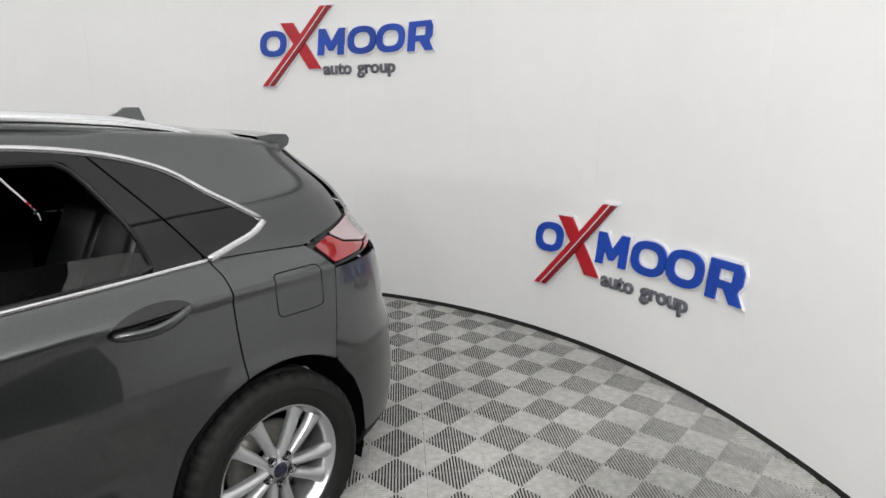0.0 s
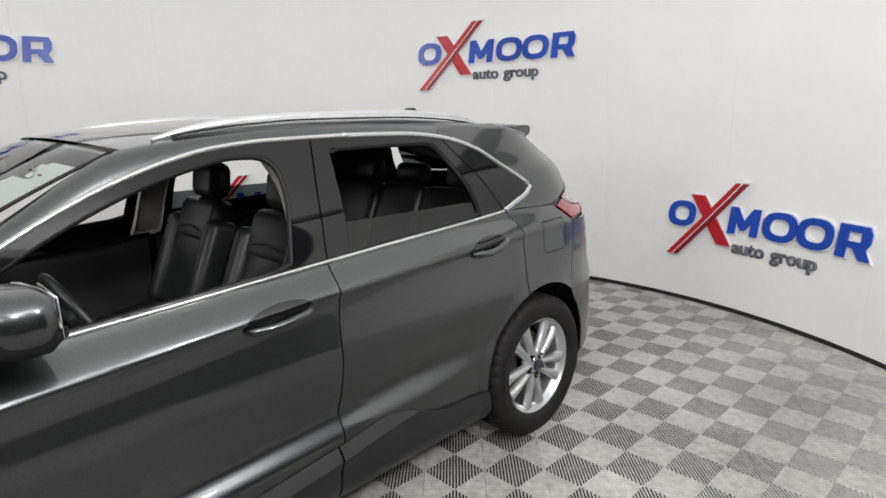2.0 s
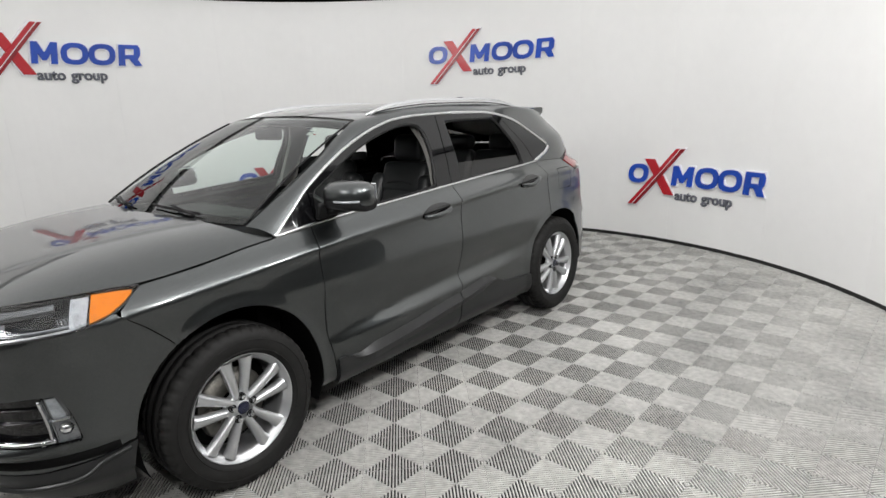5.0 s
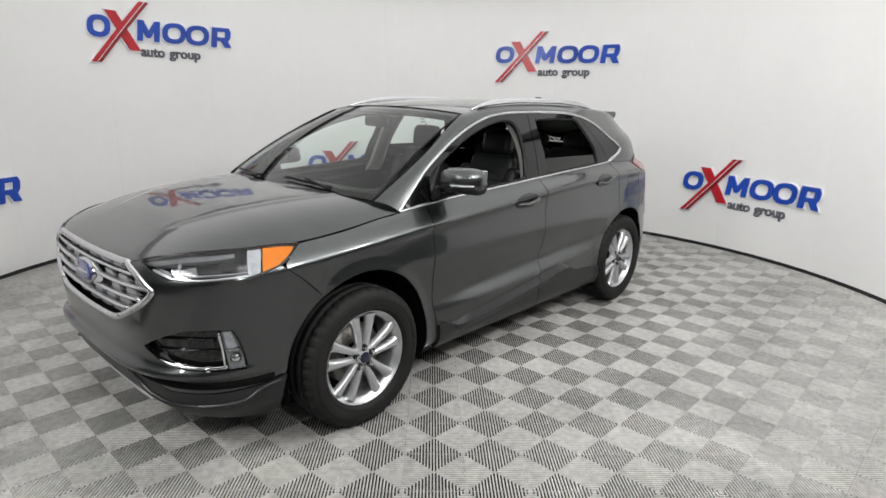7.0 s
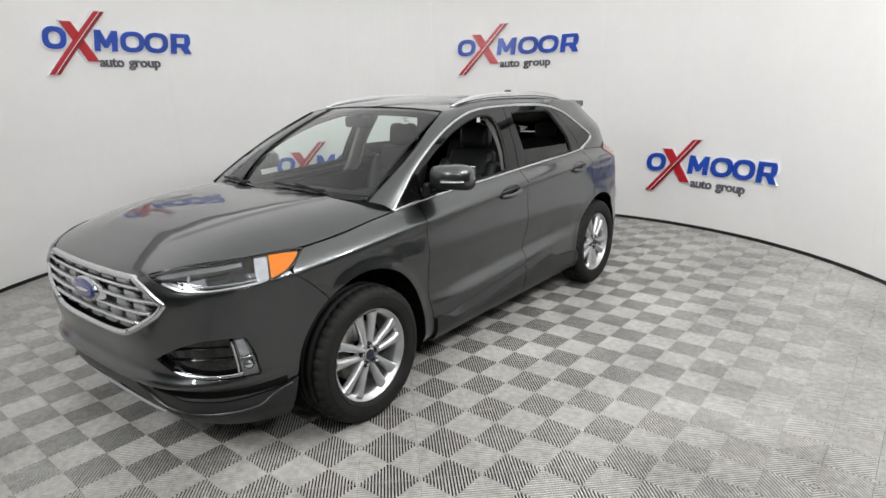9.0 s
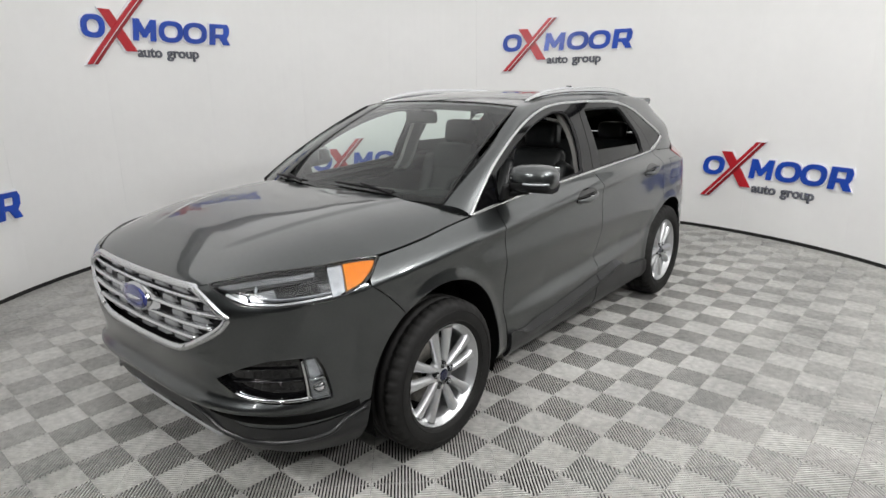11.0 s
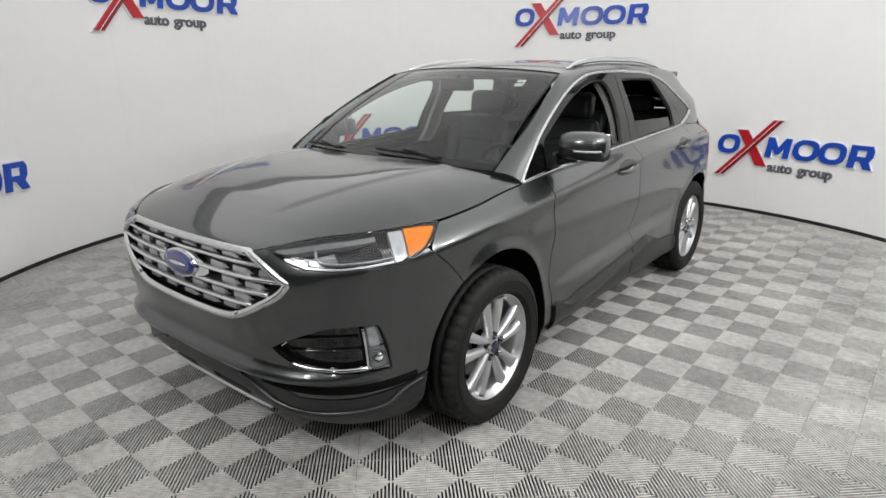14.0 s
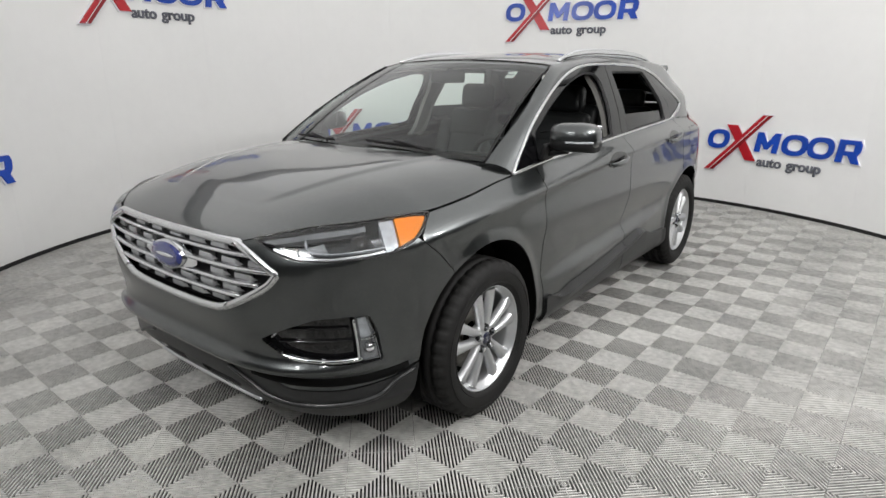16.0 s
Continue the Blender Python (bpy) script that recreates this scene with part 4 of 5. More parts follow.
    for x0, x1, y0 in ((.52, .06, -1.18), (-.16, -.56, -1.22)):
        bm = bmesh.new()

        def glass_at(x, f):
            i = min(range(41), key=lambda k: abs(bot[k][0] - x))
            return Vector(bot[i]).lerp(Vector(top[i]), f) + Vector((0, -.022, .020)) * (4 * f * (1 - f)) + Vector((0, -.012, .014))
        tube(bm, [glass_at(x0 + (x1 - x0) * i / 12, .035 + .02 * i / 12) for i in range(13)], .005, 6, 1.5)
        tube(bm, [glass_at(x0 + (x1 - x0) * (.55 - .5 * i / 6), .06 - .05 * i / 6) + Vector((0, -.006, .008)) for i in range(7)], .008, 6)
        part("wiper", bm, BLACK, car, "black windscreen wiper")
    # small printed stickers on the glass
    bm = bmesh.new()
    q = Vector(bot[5]).lerp(Vector(top[5]), .84)
    add_box(bm, q + Vector((-.01, .004, .006)), (.055, .003, .06), Matrix.Rotation(radians(-57), 4, "X"))
    st = part("sticker", bm, PAPER, ws, "white printed windscreen sticker", smooth=False)
    for k in range(3):
        bm = bmesh.new()
        add_box(bm, q + Vector((-.01, .0005 - .012 * (k - 1), .0085 - .0135 * (k - 1) * -1.2)), (.042, .0016, .007), Matrix.Rotation(radians(-57), 4, "X"))
        part("print_bar", bm, GREY if k else RED, st, smooth=False)
    # roof rails on three feet each
    for sg, _ in SIDES:
        bm = bmesh.new()
        path = spline([(.622, -.25, 1.618), (.612, -.13, 1.642), (.602, .05, 1.660), (.595, .35, 1.672), (.592, .8, 1.668), (.59, 1.1, 1.650), (.588, 1.28, 1.628), (.586, 1.40, 1.604)], 50)
        tube(bm, [(sg * p[0], p[1], p[2]) for p in path], .0165, 14, 1.75, taper=lambda t: .3 + .7 * min(1, 6 * t, 6 * (1 - t)))
        rail = part("roof_rail", bm, SATIN, car, "satin silver raised roof rail")
        bm = bmesh.new()
        strip(bm, [(p[1], 0) for p in path[2:-2]], lambda y, z: (Vector((sg * (pchip([p[1] for p in path], [p[0] for p in path], y) + .0172), y, pchip([p[1] for p in path], [p[2] for p in path], y) - .004)), Vector((sg, 0, 0))), .0035, .0012)
        part("rail_groove", bm, BLACK, rail, "thin black strip along the rail")
    bm = bmesh.new()
    fin = [[bm.verts.new((x * w, y, z)) for x in (-1, 1)] for y, z, w in ((1.30, 1.655, .030), (1.38, 1.692, .012), (1.405, 1.710, .006), (1.465, 1.710, .006), (1.47, 1.692, .012), (1.475, 1.655, .030))]
    for p, q in zip(fin, fin[1:]):
        bm.faces.new((p[0], p[1], q[1], q[0]))
    bm.faces.new([p[0] for p in fin][::-1])
    bm.faces.new([p[1] for p in fin])
    bmesh.ops.recalc_face_normals(bm, faces=bm.faces)
    part("antenna", bm, PAINT, car, "small shark-fin aerial", smooth=False)
    # tail spoiler
    bm = bmesh.new()
    rows = []
    for i in range(25):
        u = -1 + 2 * i / 24
        x = .59 * u
        yb, zb = 1.64 + .02 * (1 - u * u), 1.592 + .018 * (1 - u * u)
        yt, zt = 1.795 + .05 * (1 - abs(u) ** 3), 1.590 + .012 * (1 - u * u)
        rows.append([bm.verts.new(p) for p in ((x, yb, zb), (x, (yb + yt) / 2, (zb + zt) / 2 + .008), (x, yt - .012, zt + .006), (x, yt, zt - .012), (x, yt - .008, zt - .036), (x, yt - .07, zt - .075))])
    for p, q in zip(rows, rows[1:]):
        for k in range(5):
            bm.faces.new((p[k], p[k + 1], q[k + 1], q[k]))
    bm.faces.new(rows[0])
    bm.faces.new(rows[-1][::-1])
    bmesh.ops.recalc_face_normals(bm, faces=bm.faces)
    part("spoiler", bm, PAINT, car, "painted roof-edge spoiler", smooth=False)


build_roof()


# ---------- tail ----------
def build_tail():
    right = [ry(1.86, .34), ry(1.85, .5), ry(1.80, .62), ry(1.704, .735), ry(1.7185, .9), ry(1.7275, 1.0), ry(1.739, 1.095)]
    outer = [(-right[0][0], .34)] + right + [(0.85, 1.09), (.60, .97), (-.60, .97), (-.85, 1.09)] + [(-a, b) for a, b in right[::-1]]
    part("rear_bumper", panel(outer, REAR, .03, flip=True), PAINT, car)
    skirt = [(-right[0][0], .24), (right[0][0], .24), (right[0][0] - .005, .335), (-right[0][0] + .005, .335)]
    part("rear_skirt", panel(skirt, REAR, .03, flip=True), BLACK, car, "black lower bumper skirt")
    a = ry(1.96, 1.25)[0]
    gate = [(-.6, .98), (.6, .98), (.80, 1.06), (a - .02, 1.258), (a - .05, 1.27), (-a + .05, 1.27), (-a + .02, 1.258), (-.80, 1.06)]
    part("liftgate", panel(gate, REAR, .03, flip=True), PAINT, car)
    b = ry(1.78, 1.52)[0]
    win = [(-a + .05, 1.275), (a - .05, 1.275), (b - .02, 1.54), (-b + .02, 1.54)]
    part("rear_window", panel(win, REAR, .03, flip=True, lip=0), PRIVACY, car, "dark tinted rear window")
    tip = [(1.668, 1.186), (1.70, 1.145), (1.738, 1.103), (1.95, 1.113), (2.13, 1.13), (2.09, 1.275), (1.95, 1.252), (1.80, 1.219)]
    for sg, _ in SIDES:
        pl = side(sg)
        lamp = part("tail_lamp", panel(tip, pl, .012, flip=sg < 0, lip=.03, off=-.012), LAMP_DARK, car, "red and pale tail lamp")
        red = [(1.705, 1.178), (1.75, 1.115), (1.93, 1.125), (2.0, 1.14), (1.86, 1.165), (1.80, 1.20)]
        part("red_lens", panel(red, pl, .010, flip=sg < 0, lip=.006, off=.0), TAIL_RED, lamp)
        pale = [(1.81, 1.207), (1.87, 1.172), (2.01, 1.145), (2.12, 1.15), (2.08, 1.262), (1.95, 1.242)]
        part("pale_lens", panel(pale, pl, .010, flip=sg < 0, lip=.006, off=.0), TAIL_WHITE, lamp)
        part("red_lens", panel([(1.95, 1.118), (2.11, 1.133), (2.1, 1.146), (2.0, 1.138)], pl, .010, flip=sg < 0, lip=.004, off=.002), TAIL_RED, lamp)


build_tail()


# ---------- front ----------
def build_front():
    grille = [fx(0, .963), fx(.25, .966), fx(.445, .969), fx(.55, .925), fx(.640, .872), fx(.615, .838), fx(.50, .765), fx(.40, .715), fx(.33, .695), fx(.18, .684), fx(0, .680)]
    grille_all = grille + mirror2(grille[1:-1])[::-1]
    lamp = smooth_poly([fx(.512, .988), fx(.60, .958), fx(.70, .928), fx(.80, .922)], [fx(.83, .923), fy(-2.05, .923), fy(-1.98, .932), fy(-1.888, .958), fy(-1.82, .99), fy(-1.752, 1.03)], [fy(-1.755, 1.034), fy(-1.85, 1.040), fy(-1.95, 1.039), fx(.80, 1.037), fx(.70, 1.030), fx(.60, 1.012), fx(.512, .99)])
    fog = smooth_poly([fx(.545, .607), fx(.62, .648), fx(.70, .685), fx(.771, .708), fx(.82, .708), fy(-2.10, .70)], [fy(-2.10, .70), fy(-2.065, .62), fy(-2.045, .515)], [fy(-2.05, .502), fx(.80, .513), fx(.70, .527), fx(.62, .555), fx(.56, .592)])
    right = [fy(-1.875, .44)] + [fy(y, z) for y, z in arc(ARCH_F, ARCH_RF, 172, 124, 8)]
    right += [fy(-1.783, .877), fy(-1.870, .951)]
    top = [fy(-1.872, .952), fy(-1.9, 1.0), fx(.80, 1.034), fx(.70, 1.026), fx(.60, 1.004), fx(.512, .984), fx(.445, .968), fx(.25, .964), fx(0, .961)]
    bottom = [fx(0, .452), fx(.40, .447), fx(.55, .425), fx(.62, .40), fx(.80, .40), fy(-2.0, .415), fy(-1.9, .44)]
    half = bottom + right + top[1:]
    outer = half + mirror2(half[1:-1])[::-1]
    bumper = part("front_bumper", panel(outer, FRONT, .011, holes=(grille_all, lamp, mirror2(lamp)[::-1], fog, mirror2(fog)[::-1]), lip=.02), PAINT, car, "dark grey painted front bumper")
    # lower valance in satin plastic, with its slots
    vb = [fx(0, .252), fx(.40, .250), fx(.60, .225), fx(.80, .20), fy(-1.95, .20), fy(-1.875, .22)]
    vt = [fy(-1.872, .43), fy(-2.0, .405), fx(.80, .392), fx(.62, .392), fx(.55, .416), fx(.40, .438), fx(0, .443)]
    vh = vb + vt
    slots = [[fx(.07, .30), fx(.30, .30), fx(.36, .335), fx(.30, .352), fx(.07, .352)]]
    slots = [s for p in slots for s in (p, mirror2(p)[::-1])]
    val = part("front_valance", panel(vh + mirror2(vh[1:-1])[::-1], FRONT, .014, holes=slots, lip=.02, off=-.004), CLAD, car, "satin dark plastic front valance")
    bm = bmesh.new()
    strip(bm, [fx(x / 20 * .40, .262) for x in range(-20, 21)], FRONT, .0045, .008)
    part("skid_trim", bm, BLOCK, val, "thin silver skid trim")
    for sg in (1, -1):
        bm = bmesh.new()
        ridge = [tuple(p) for p in spline([fx(.30, .418), fx(.42, .382), fx(.52, .335), fx(.60, .318), fx(.80, .332), fy(-2.06, .348), fy(-1.99, .392), fy(-1.90, .412)], 40)]
        strip(bm, ridge if sg > 0 else mirror2(ridge), FRONT, .009, .009)
        part("valance_ridge", bm, CLAD, val, "raised edge of the valance")
        # Shade of the groove under the bumper lip, put in as a black strip.
        bm = bmesh.new()
        groove = [fx(.44, .440), fx(.54, .436), fx(.63, .434), fx(.80, .434), fy(-2.02, .436), fy(-1.93, .442)]
        path = [tuple(p) for p in spline(groove, 24)]
        strip(bm, path if sg > 0 else mirror2(path), FRONT, .022, .002)
        part("bumper_groove", bm, DEEP, bumper, "flat black strip painted for the shaded bumper groove")
    # black core behind all openings
    back = [fx(0, .25), fx(.5, .25), fx(.8, .25), fy(-1.9, .25), fy(-1.9, .7), fy(-1.88, .96), fx(.78, .99), fx(.6, .98), fx(0, .95)]
    part("front_core", panel(back + mirror2(back[1:-1])[::-1], FRONT, .04, lip=0, off=-.075), DEEP, car, "black bumper core")

    # grille: surround, bars, blocks and badge
    g = part("grille", panel(grille_all, FRONT, .03, lip=0, off=-.05), BLACK, car, "chrome and black front grille")
    bm = bmesh.new()
    loop = smooth_poly(grille[:3], grille[2:5], grille[4:8], grille[7:])
    loop = loop + mirror2(loop[1:-1])[::-1]
    strip(bm, loop, lambda a, z: (FRONT(a, z)[0] - FRONT(a, z)[1] * .004, FRONT(a, z)[1]), .0165, .011, closed=True)
    part("grille_surround", bm, SATIN, g, "satin chrome surround")

    def half_width(z):
        return pchip((.68, .70, .76, .84, .872, .925, .968), (.15, .34, .49, .61, .635, .545, .44), z)
    rows = [.917, .862, .806, .751, .70]
    for k, z in enumerate(rows[:-1]):
        dip = .012
        zb = z - .0
        w = half_width(zb) - .014
        bm = bmesh.new()
        strip(bm, [fx(w * i / 30, zb + .012 - dip * (1 - abs(i / 30)) * .9) for i in range(-30, 31)], lambda a, z: (FRONT(a, z)[0] - FRONT(a, z)[1] * .022, FRONT(a, z)[1]), .0098, .022)
        part("grille_bar", bm, SATIN, g, "satin chrome bar")
    for k in range(5):
        zt = rows[k - 1] if k else .962
        zb = rows[k] if k < 4 else .70
        zm = (zt + zb) / 2 + .006
        w = half_width(zm) - .03
        n = 7
        for i in range(-n, n + 1):
            x = (i + (.5 if k % 2 else 0)) * .152
            if abs(x) > w - .045 or (abs(x) < .17 and .80 < zm < .91):
                continue
            bm = bmesh.new()
            dz = -.016 * (1 - abs(x) / w)
            sg = 1 if x >= 0 else -1
            hz, hw = (zt - zb) * .20, .041
            c = [FRONT(*fx(x + u * hw, zm + dz + v * hz)) for u, v in ((-1, -1), (1, -1), (1.0, 1), (-1, 1))]
            top = [p - nn * .030 for p, nn in c]
            deep = [p - nn * .049 for p, nn in c]
            tv, dv = [bm.verts.new(p) for p in top], [bm.verts.new(p) for p in deep]
            tip = FRONT(*fx(x + hw * 1.7 * sg, zm + dz - hz))
            bm.faces.new(tv)
            for q in range(4):
                bm.faces.new((tv[(q + 1) % 4], tv[q], dv[q], dv[(q + 1) % 4]))
            e = bm.verts.new(tip[0] - tip[1] * .047)
            a, b = (tv[1], tv[2]) if sg > 0 else (tv[3], tv[0])
            bm.faces.new((a, e, b))
            part("grille_block", bm, BLOCK, g, smooth=False)
    # oval badge on its chrome carrier
    bm = bmesh.new()
    q, nn = FRONT(0, .850)
    up = Vector((0, -nn.z, nn.y)).normalized()
    up = up if up.z > 0 else -up

    def oval(bm, rx, rz, depth, bulge, n=40):
        c = bm.verts.new(q + nn * (depth + bulge))
        inner = [bm.verts.new(q + Vector((rx * .7 * math.cos(a), 0, 0)) + up * (rz * .7 * math.sin(a)) + nn * (depth + bulge * .8)) for a in [2 * math.pi * i / n for i in range(n)]]
        mid = [bm.verts.new(q + Vector((rx * math.cos(a), 0, 0)) + up * (rz * math.sin(a)) + nn * depth) for a in [2 * math.pi * i / n for i in range(n)]]
        low = [bm.verts.new(q + Vector((rx * 1.02 * math.cos(a), 0, 0)) + up * (rz * 1.02 * math.sin(a)) - nn * .04) for a in [2 * math.pi * i / n for i in range(n)]]
        for i in range(n):
            j = (i + 1) % n
            bm.faces.new((c, inner[i], inner[j]))
            bm.faces.new((inner[i], mid[i], mid[j], inner[j]))
            bm.faces.new((mid[i], low[i], low[j], mid[j]))
        bmesh.ops.recalc_face_normals(bm, faces=bm.faces)
    oval(bm, .128, .058, .004, .002)
    part("badge_rim", bm, CHROME, g, "chrome badge rim")
    bm = bmesh.new()
    oval(bm, .118, .050, .009, .004)
    part("badge", bm, BADGE, g, "blue oval badge")
    bm = bmesh.new()
    tube(bm, [q + nn * .0145 + Vector((-.07 + .14 * i / 10, 0, 0)) for i in range(11)], .010, 8, 1.3, nn, taper=lambda t: .3 + .7 * math.sin(math.pi * t))
    part("badge_mark", bm, CHROME, g, "plain pale mark")
    for sg in (1, -1):
        bm = bmesh.new()
        rows2 = [[FRONT(*fx(sg * x, .850 + v * h)) for v in (-1, 0, 1)] for x, h in ((.115, .042), (.16, .030), (.20, .012))]
        vs = [[bm.verts.new(p - n2 * (.012 if k else .002)) for p, n2 in r] for k, r in enumerate(rows2)]
        for a, b in zip(vs, vs[1:]):
            for k in range(2):
                bm.faces.new((a[k], b[k], b[k + 1], a[k + 1]))
        bmesh.ops.recalc_face_normals(bm, faces=bm.faces)
        part("badge_wing", bm, CHROME, g, "chrome badge carrier")

    # head lamps and fog lamps
    for sg in (1, -1):
        def mm(poly):
            return poly if sg > 0 else mirror2(poly)[::-1]
        h = part("headlight", panel(mm(lamp), FRONT, .012, off=-.055, lip=-.045), LAMP_DARK, car, "clear headlight with an amber corner")
        amber = [fy(-1.962, .948), fy(-1.89, .966), fy(-1.83, .994), fy(-1.775, 1.026), fy(-1.84, 1.032), fy(-1.915, 1.034)]
        part("amber_reflector", panel(mm(amber), FRONT, .008, off=-.010, lip=.02), AMBER, h, "amber side reflector")
        drl = [fy(-2.026, .936), fy(-1.972, .947), fy(-1.922, 1.032), fy(-1.98, 1.031)]
        part("light_guide", panel(mm(drl), FRONT, .008, off=-.012, lip=.02), LAMP_WHITE, h, "white upright light guide")
        low = [fx(.60, .9615), fx(.70, .936), fx(.80, .931), fy(-1.99, .940), fy(-1.992, .947), fx(.80, .938), fx(.705, .943), fx(.61, .968)]
        part("light_guide", panel(mm(low), FRONT, .006, off=-.018, lip=.012), BLOCK, h, "grey lower light guide")
        up1 = [fx(.535, .990), fx(.60, 1.003), fx(.70, 1.020), fx(.80, 1.028), fy(-2.03, 1.030), fy(-2.04, 1.014), fx(.78, 1.010), fx(.69, 1.002), fx(.60, .984)]
        part("bright_trim", panel(mm(up1), FRONT, .006, off=-.020, lip=.02), LAMP_SILVER, h, "bright upper bezel")
        for i in range(5):
            bm = bmesh.new()
            strip(bm, [(sg * fy(-2.004 - .011 * i, .953)[0], .953), (sg * fy(-2.004 - .011 * i, .98)[0], .98), (sg * fy(-2.004 - .011 * i, 1.006)[0], 1.006)], lambda a, z: (FRONT(a, z)[0] - FRONT(a, z)[1] * .034, FRONT(a, z)[1]), .0026, .014)
            part("lamp_fin", bm, MIRROR, h)
        refl = [fx(.575, .978), fx(.62, .985), fx(.66, .975), fx(.70, .950), fx(.64, .950), fx(.60, .966)]
        part("reflector", panel(mm(refl), FRONT, .008, off=-.040, lip=.0), LAMP_SILVER, h, "grey reflector bowl")
        ribs = [fx(.70, .950), fx(.68, .985), fx(.74, 1.0), fx(.79, .955), fx(.79, .947)]
        part("reflector", panel(mm(ribs), FRONT, .008, off=-.042, lip=.0), LAMP_SILVER, h, "ribbed grey reflector")
        bm = bmesh.new()
        hook = [tuple(p) for p in spline([fx(.690, .998), fx(.715, .974), fx(.745, .957), fx(.80, .9530), fy(-2.0, .957)], 22)]
        strip(bm, hook if sg > 0 else mirror2(hook), lambda a, z: (FRONT(a, z)[0] - FRONT(a, z)[1] * .030, FRONT(a, z)[1]), .0045, .014)
        part("light_guide", bm, LAMP_WHITE, h, "white hooked light guide")
        q, nn = FRONT(sg * fy(-2.085, .985)[0], .985)
        bm = bmesh.new()
        bmesh.ops.create_uvsphere(bm, u_segments=24, v_segments=12, radius=.030)
        for v in bm.verts:
            v.co = q - nn * .045 + v.co
        part("projector", bm, GLOSS, h, "round projector lens")
        bm = bmesh.new()
        lathe(bm, [(.031, 0), (.038, .006), (.040, .0), (.034, -.02)], 28)
        turn = nn.to_track_quat("X", "Z").to_matrix()
        for v in bm.verts:
            v.co = q - nn * .036 + turn @ v.co
        part("projector_ring", bm, LAMP_DARK, h, "bright projector ring")
        lens = part("lens", panel(mm(lamp), FRONT, .012, off=-.002, lip=.012), LENS, h, "clear outer lens")
        lens.visible_shadow = False
        bm = bmesh.new()
        strip(bm, mm(lamp)[::2], lambda a, z: (FRONT(a, z)[0] - FRONT(a, z)[1] * .006, FRONT(a, z)[1]), .0055, .006, closed=True)
        part("lamp_seal", bm, GLOSS, h)
        f = part("fog_bezel", panel(mm(fog), FRONT, .012, off=-.035, lip=-.034), GLOSS, car, "gloss black fog lamp bezel")
        for z0, x0, x1 in ((.648, .64, .83), (.592, .60, .84)):
            bm = bmesh.new()
            strip(bm, [(sg * a, b) for a, b in (fx(x0 + (x1 - x0) * i / 14, z0 + .006 * math.sin(i / 14 * 3.1)) for i in range(15))], lambda a, z: (FRONT(a, z)[0] - FRONT(a, z)[1] * .034, FRONT(a, z)[1]), .006, .012)
            part("bezel_rib", bm, GLOSS, f)
        bm = bmesh.new()
        path = [tuple(p) for p in spline([fx(.615, .548), fx(.70, .533), fx(.80, .524), fy(-2.125, .522)], 20)]
        strip(bm, path if sg > 0 else mirror2(path), lambda a, z: (FRONT(a, z)[0] - FRONT(a, z)[1] * .012, FRONT(a, z)[1]), .011, .012)
        path = [tuple(p) for p in spline([fy(-2.135, .522), fy(-2.14, .60), fy(-2.155, .69)], 12)]
        strip(bm, path if sg > 0 else mirror2(path), lambda a, z: (FRONT(a, z)[0] - FRONT(a, z)[1] * .012, FRONT(a, z)[1]), .006, .012)
        part("bezel_trim", bm, CHROME, f, "bright bezel trim")
        fl = [fy(-2.12, .515), fy(-2.13, .60), fy(-2.145, .69), fy(-2.105, .69), fy(-2.075, .62), fy(-2.052, .512)]
        lampb = part("fog_lamp", panel(mm(fl), FRONT, .008, off=-.030, lip=.01), LAMP_SILVER, f, "clear fog lamp")
        fup = [fy(-2.122, .60), fy(-2.138, .685), fy(-2.108, .685), fy(-2.082, .605)]
        part("fog_reflector", panel(mm(fup), FRONT, .008, off=-.022, lip=.01), LAMP_WHITE, lampb, "pale upper reflector")
        bm = bmesh.new()
        strip(bm, [(sg * a, b) for a, b in (fy(-2.128 + .06 * i / 6, .596) for i in range(7))], lambda a, z: (FRONT(a, z)[0] - FRONT(a, z)[1] * .022, FRONT(a, z)[1]), .006, .012)
        part("fog_divider", bm, CHROME, lampb, "bright divider bar")
        cover = part("fog_lens", panel(mm(fl), FRONT, .010, off=-.008, lip=.012), LENS, lampb, "clear outer lens")
        cover.visible_shadow = False
        q, nn = FRONT(sg * fy(-2.09, .555)[0], .555)
        bm = bmesh.new()
        bmesh.ops.create_uvsphere(bm, u_segments=18, v_segments=10, radius=.026)
        for v in bm.verts:
            v.co = q - nn * .028 + v.co
        part("fog_projector", bm, MIRROR, f, "round fog lamp lens")


build_front()


